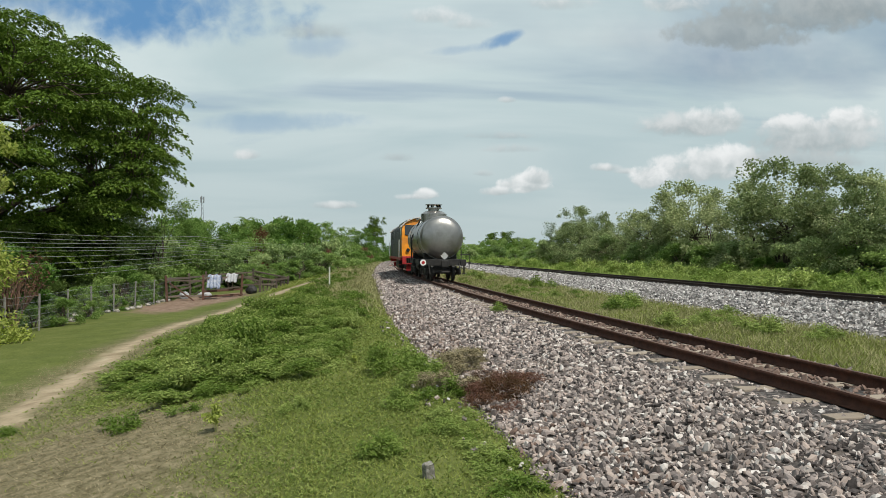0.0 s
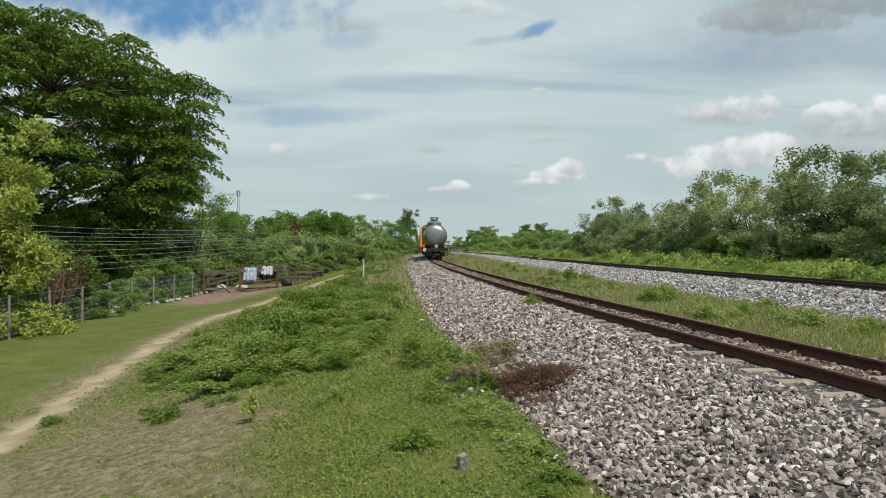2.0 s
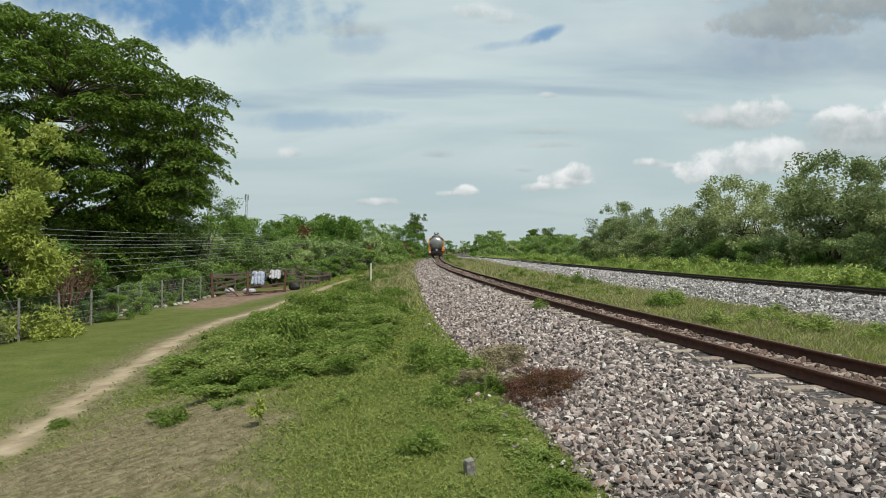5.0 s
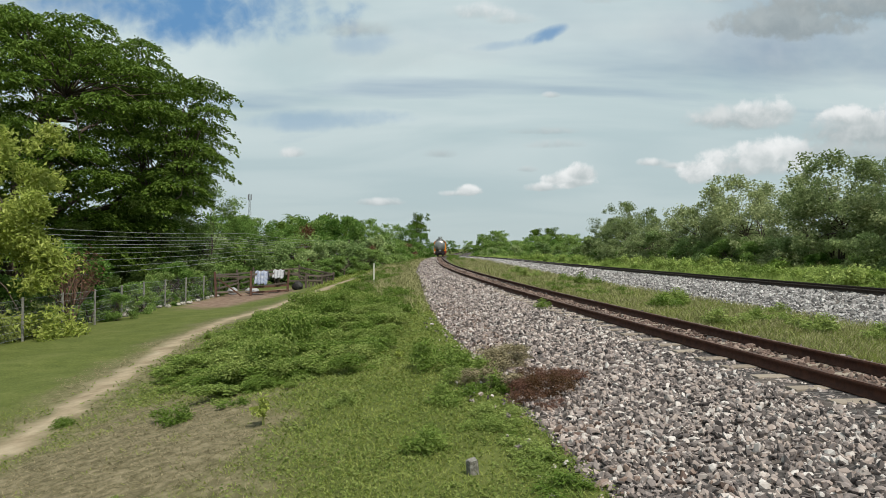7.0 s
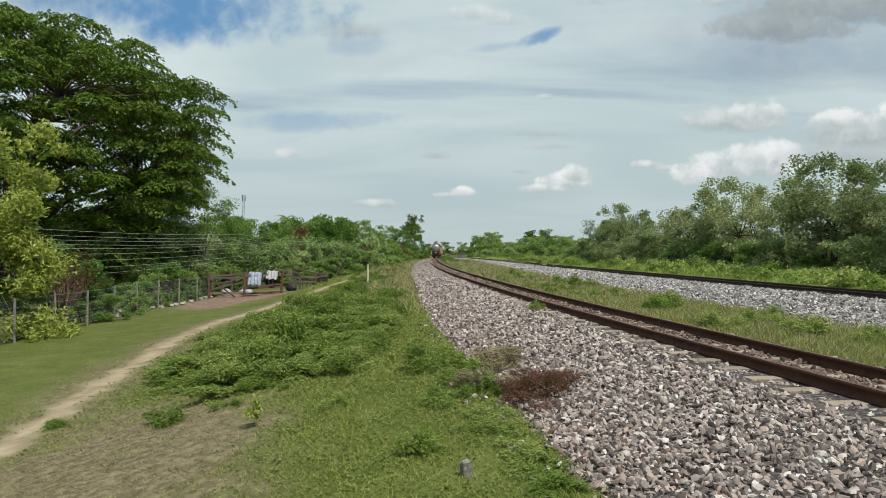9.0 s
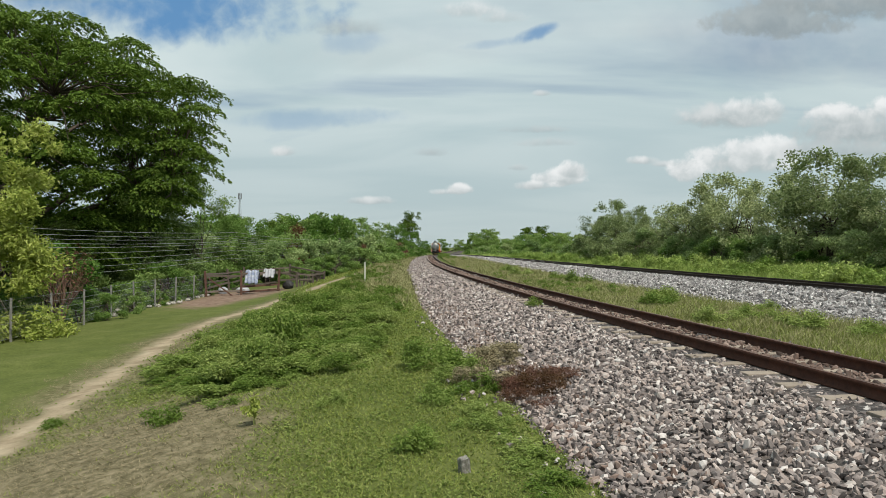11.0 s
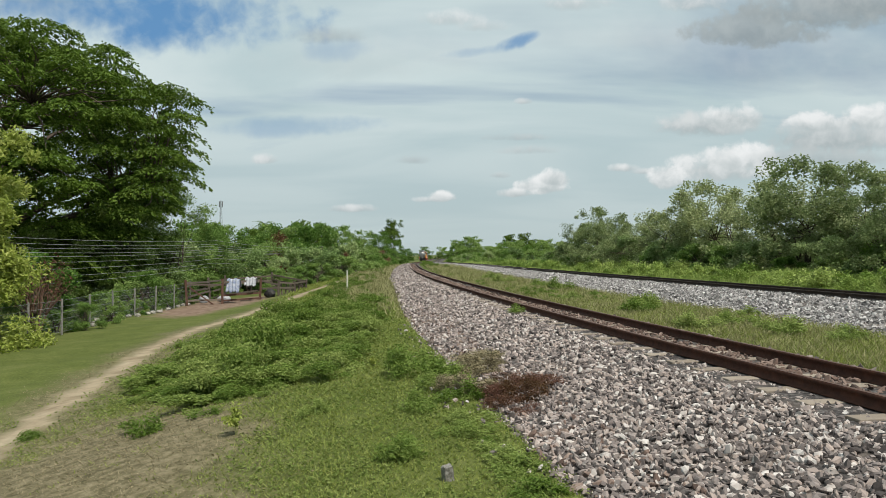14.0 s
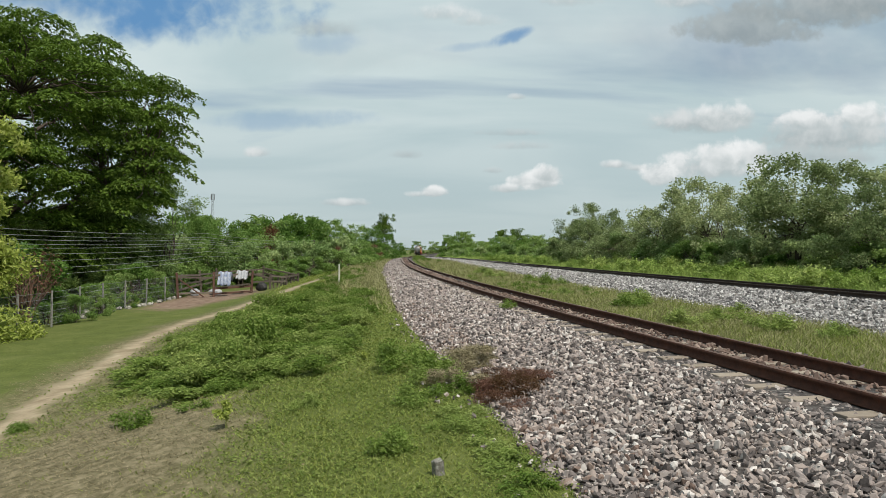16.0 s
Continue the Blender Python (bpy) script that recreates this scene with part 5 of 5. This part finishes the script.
# ---------------------------------------------------------------- fence, pen, posts, wires
M_CONC = material("weathered_concrete", ((0.17, 0.165, 0.15), (0.30, 0.29, 0.26)), scale=9, rough=0.9, bump=0.4)
M_WIRE = material("galvanised_wire", ((0.22, 0.23, 0.23), (0.36, 0.36, 0.36)), scale=20, rough=0.5, metal=0.4)
M_PLANK = material("old_timber", ((0.055, 0.042, 0.035), (0.12, 0.095, 0.075), (0.20, 0.165, 0.135)), scale=7, rough=0.9, bump=0.5, random_ob=0.5)
M_RTIMBER = material("red_brown_timber", ((0.07, 0.036, 0.028), (0.125, 0.066, 0.046)), scale=7, rough=0.9, bump=0.5)
M_POST = material("weathered_white_paint", ((0.42, 0.41, 0.33), (0.62, 0.61, 0.52)), scale=6, rough=0.8, bump=0.3)
M_STUB = material("mossy_concrete", ((0.09, 0.085, 0.07), (0.19, 0.18, 0.155), (0.30, 0.29, 0.26)), scale=25, rough=0.95, bump=0.8, bump_scale=60)
M_CLOTH = material("pale_cloth", ((0.24, 0.25, 0.27), (0.42, 0.42, 0.43)), scale=5, rough=0.9)
M_BLUE = material("blue_white_tarp", ((0.11, 0.15, 0.26), (0.42, 0.44, 0.48)), scale=6, rough=0.8)
M_MESH = material("chain_mesh", ((0.10, 0.11, 0.10), (0.18, 0.19, 0.18)), scale=20, rough=0.6, metal=0.3)


def fence():
    t = tagged(new("wire_fence"), "wire mesh fence on slim concrete posts", "fence")
    ys = [17.8 + 2.75 * k for k in range(11)]
    xs = [-14.1 - 1.5 * min(1, (y - 17.8) / 18) for y in ys]
    tops = []
    for x, y in zip(xs, ys):
        z = float(ground_z(x, y))
        bm = box(bmesh.new(), (0.062, 0.062, 1.65), (x, y, z + 0.62), (random.uniform(-1.5, 1.5), random.uniform(-1.5, 1.5), 0), 0.008)
        part("post", bm, M_CONC, t)
        tops.append(Vector((x, y, z + 1.38)))
    for k, (a, b) in enumerate(zip(tops, tops[1:])):
        bm = bmesh.new()
        for q in range(6):
            dz_ = Vector((0, 0, -0.25 * q))
            tube(bm, a + dz_, b + dz_, 0.005, seg=4)
        part("strand", bm, M_WIRE, t)
        bm = bmesh.new()
        n = 26
        for q in range(n):
            for d in (-1, 1):
                u0 = q / n
                u1 = u0 + d * 0.42
                c0, c1 = a.lerp(b, u0), a.lerp(b, min(1, max(0, u1)))
                h = 1.28 * abs(min(1, max(0, u1)) - u0) / 0.42
                tube(bm, c0 + Vector((0, 0, -1.28)), c1 + Vector((0, 0, -1.28 + h)), 0.0022, seg=3)
        part("mesh_panel", bm, M_MESH, t)


fence()


def pen():
    t = tagged(new("cattle_pen"), "makeshift timber cattle pen of weathered rails", "pen")
    line = [Vector(p) for p in ((-15.4, 44.0, 0), (-13.6, 45.3, 0), (-11.8, 47.6, 0), (-11.0, 49.4, 0), (-10.3, 51.4, 0), (-10.0, 54.0, 0), (-13.0, 56.0, 0), (-16.0, 54.0, 0), (-15.6, 49.0, 0), (-15.4, 44.0, 0))]
    for k, p in enumerate(line[:-1]):
        z = float(ground_z(p.x, p.y)) - 0.88 * float(soft_step(p.x, -12.5, -10.0))
        part("post", box(bmesh.new(), (0.14, 0.14, 1.75), (p.x, p.y, z + 0.7), (random.uniform(-4, 4), random.uniform(-4, 4), 20), 0.02), M_RTIMBER if k < 3 else M_PLANK, t)
    for k, (a, b) in enumerate(zip(line, line[1:])):
        for q in range(4):
            z0, z1 = float(ground_z(a.x, a.y)), float(ground_z(b.x, b.y))
            h = 0.22 + 0.36 * q
            z0, z1 = z0 - 0.75 * soft_step(a.x, -12.5, -10.0), z1 - 0.75 * soft_step(b.x, -12.5, -10.0)
            if q == 0 and k in (3, 4, 5):
                continue
            if (k == 0 and q in (1, 2)) or (k in (2, 3, 6) and q == 1) or (k in (1, 4) and q == 2):
                continue
            p0 = Vector((a.x, a.y, z0 + h + random.uniform(-0.12, 0.10)))
            p1 = Vector((b.x, b.y, z1 + h + random.uniform(-0.12, 0.10)))
            d = (p1 - p0)
            m = Matrix.Translation((p0 + p1) / 2) @ d.to_track_quat("Y", "Z").to_matrix().to_4x4() @ Matrix.Diagonal((0.05, d.length + 0.15, 0.11, 1))
            bm = bmesh.new()
            bmesh.ops.create_cube(bm, size=1, matrix=m)
            part("rail", bm, M_RTIMBER if k in (1,) and q < 2 else M_PLANK, t)
    for k in range(9):
        a = line[3].lerp(line[5], k / 8)
        z = float(ground_z(a.x, a.y)) - 0.80 * float(soft_step(a.x, -12.5, -10.0))
        part("stake", box(bmesh.new(), (0.09, 0.09, 1.45), (a.x, a.y - 0.1, z + 0.62), (random.uniform(-9, 9), random.uniform(-9, 9), 0), 0.01), M_PLANK, t)
    part("brace", box(bmesh.new(), (0.08, 0.08, 1.9), (-14.6, 44.4, float(ground_z(-14.6, 44.4)) + 0.55), (0, -52, 30), 0.01), M_RTIMBER, t)


pen()


def drape(x, y, z, w, h, mat, name, label, category, seed):
    """A cloth hung over a rail, in folds."""
    rng = rng_of(seed)
    bm = bmesh.new()
    n = 14
    rows = []
    prof = [(-0.10 - 0.05 * k, -h * k / 6) for k in range(6, -1, -1)] + [(0.0, 0.04)] + [(0.10 + 0.04 * k, -h * 0.6 * k / 6) for k in range(7)]
    for py, pz in prof:
        rows.append([bm.verts.new((x + w * (i / n - 0.5) * (1 - 0.1 * rng.uniform()), y + py + 0.07 * math.sin(i * 1.7 + pz * 3), z + pz + 0.04 * math.sin(i * 0.9))) for i in range(n + 1)])
    for a, b in zip(rows, rows[1:]):
        for i in range(n):
            bm.faces.new((a[i], a[i + 1], b[i + 1], b[i]))
    ob = part(name, bm, mat, None, "", True)
    md = ob.modifiers.new("thickness", "SOLIDIFY")
    md.thickness = 0.012
    return tagged(ob, label, category)


zp = float(ground_z(-13, 47)) + 1.5
drape(-13.0, 45.8, zp - 0.05, 0.85, 0.8, M_BLUE, "cloth", "blue and white cloth hung over the pen rail", "cloth", 71)
drape(-12.2, 46.9, zp, 0.75, 0.5, M_CLOTH, "cloth", "pale grey cloth hung over the pen rail", "cloth", 72)


def lump(name, label, category, mat, x, y, size, seed):
    bm = bmesh.new()
    bmesh.ops.create_icosphere(bm, subdivisions=2, radius=0.5)
    rng = rng_of(seed)
    for v in bm.verts:
        v.co *= 1 + rng.normal(0, 0.10)
        v.co.z = max(v.co.z, -0.32)
    bmesh.ops.scale(bm, verts=bm.verts, vec=size)
    ob = part(name, bm, mat)
    ob.location = (x, y, float(ground_z(x, y)) + size[2] * 0.31)
    return tagged(ob, label, category)


lump("sack", "white sack lying in the pen", "sack", M_CLOTH, -14.0, 47.0, (0.9, 0.6, 0.5), 81)
lump("sack", "pale sack by the pen gate", "sack", M_CLOTH, -15.0, 46.0, (0.7, 0.5, 0.6), 82)
lump("bag", "black plastic bag against the pen rails", "bag", M_BLACK, -11.3, 48.2, (0.75, 0.5, 0.7), 83)


M_RUBBLE = material("pale_rubble", ((0.22, 0.20, 0.17), (0.38, 0.36, 0.32)), scale=12, rough=0.9, bump=0.5)
rock = lump("rubble_stone", "pale broken stone at the foot of the fence", "stone", M_RUBBLE, -16.1, 34.0, (0.34, 0.26, 0.22), 84)
rock["group"] = "rubble along the fence"
kr = random.Random(12)
for k in range(16):
    ry = 32.0 + 0.85 * k + kr.uniform(-0.3, 0.3)
    rx = -15.45 + kr.uniform(-0.15, 0.35) - 0.02 * (ry - 32)
    copy_thing(rock, pose(rx, ry, float(ground_z(rx, ry)) + 0.05, 0, 0, kr.uniform(0, 360)))


def post(x, y):
    z = float(ground_z(x, y))
    bm = box(bmesh.new(), (0.075, 0.075, 1.36), (0, 0, 0.48), bevel=0.012)
    ob = part("boundary_post", bm, M_POST)
    ob.location = (x, y, z)
    return tagged(ob, "white-painted concrete boundary post in the grass", "post")


post(-4.79, 37.5)


def stump(x, y):
    bm = box(bmesh.new(), (0.088, 0.07, 0.23), (0, 0, 0.02), (4, -6, 20), 0.016)
    for v in bm.verts:
        v.co += Vector((random.uniform(-1, 1), random.uniform(-1, 1), random.uniform(-1, 1))) * 0.008
    ob = part("marker_stub", bm, M_STUB)
    ob.location = (x, y, float(ground_z(x, y)))
    return tagged(ob, "broken grey concrete marker stub in the turf", "marker stub")


stump(0.06, 6.2)


def wires():
    t = tagged(new("line_wires"), "bundle of slack overhead line wires before the trees", "wires")
    for k, (za, zb) in enumerate(((2.55, 2.5), (2.35, 2.2), (2.15, 2.1), (1.95, 1.9), (1.75, 1.85), (1.5, 1.55), (1.2, 1.3), (0.85, 1.0), (0.5, 0.8))):
        pts = []
        for q in range(41):
            u = q / 40
            y = 14 + 76 * u
            x = -17.5 + 3.0 * u - 0.25 * (k % 3)
            span = (y - 14) % 38 / 38
            pts.append(Vector((x, y, za + (zb - za) * u - 0.9 * 4 * span * (1 - span) * 0.35)))
        ring = np.array([(math.cos(q * 1.5708), 0, math.sin(q * 1.5708)) for q in range(4)]) * 0.010
        v = (np.array([tuple(p) for p in pts])[:, None] + ring[None]).reshape(-1, 3)
        f = [(4 * i + q, 4 * i + (q + 1) % 4, 4 * i + 4 + (q + 1) % 4, 4 * i + 4 + q) for i in range(40) for q in range(4)]
        link("wire", mesh_np("wire", v, f), M_WIRE, t)
    for y, x, top, mat in ((14, -17.6, 2.9, M_CONC), (90, -14.6, 2.6, M_BARK)):
        z = float(ground_z(x, y))
        part("pole", box(bmesh.new(), (0.16, 0.16, top - z), (x, y, (top + z) / 2 - 0.1), bevel=0.02), mat, t)


wires()


# ---------------------------------------------------------------- what moves
def motions():
    """The train runs away along the line at an even speed."""
    speed = 15.3
    for thing, ahead, half in ((wagon, 4.4, 2.7), (loco, 16.9, 4.8)):
        rows = []
        for k in range(33):
            tt = k * 0.5
            yc = 35.0 + ahead + speed * tt
            a = np.array((track_x(yc - half), yc - half, fall(yc - half)), float)
            b = np.array((track_x(yc + half), yc + half, fall(yc + half)), float)
            mid, d = (a + b) / 2, b - a
            rows.append((tt, pose(*[float(v) for v in mid], math.degrees(math.atan2(d[2], d[1])), 0, -math.degrees(math.atan2(d[0], d[1])))))
        walk(thing, rows)
    for axle, r in WHEELS:                      # the wheels roll without slipping
        yy, step = axle.location.y, math.degrees(speed / FPS / r)
        walk(axle, [(k / FPS, pose(0, yy, r, -step * k % 360 - 180)) for k in range(16 * FPS + 1)])


motions()
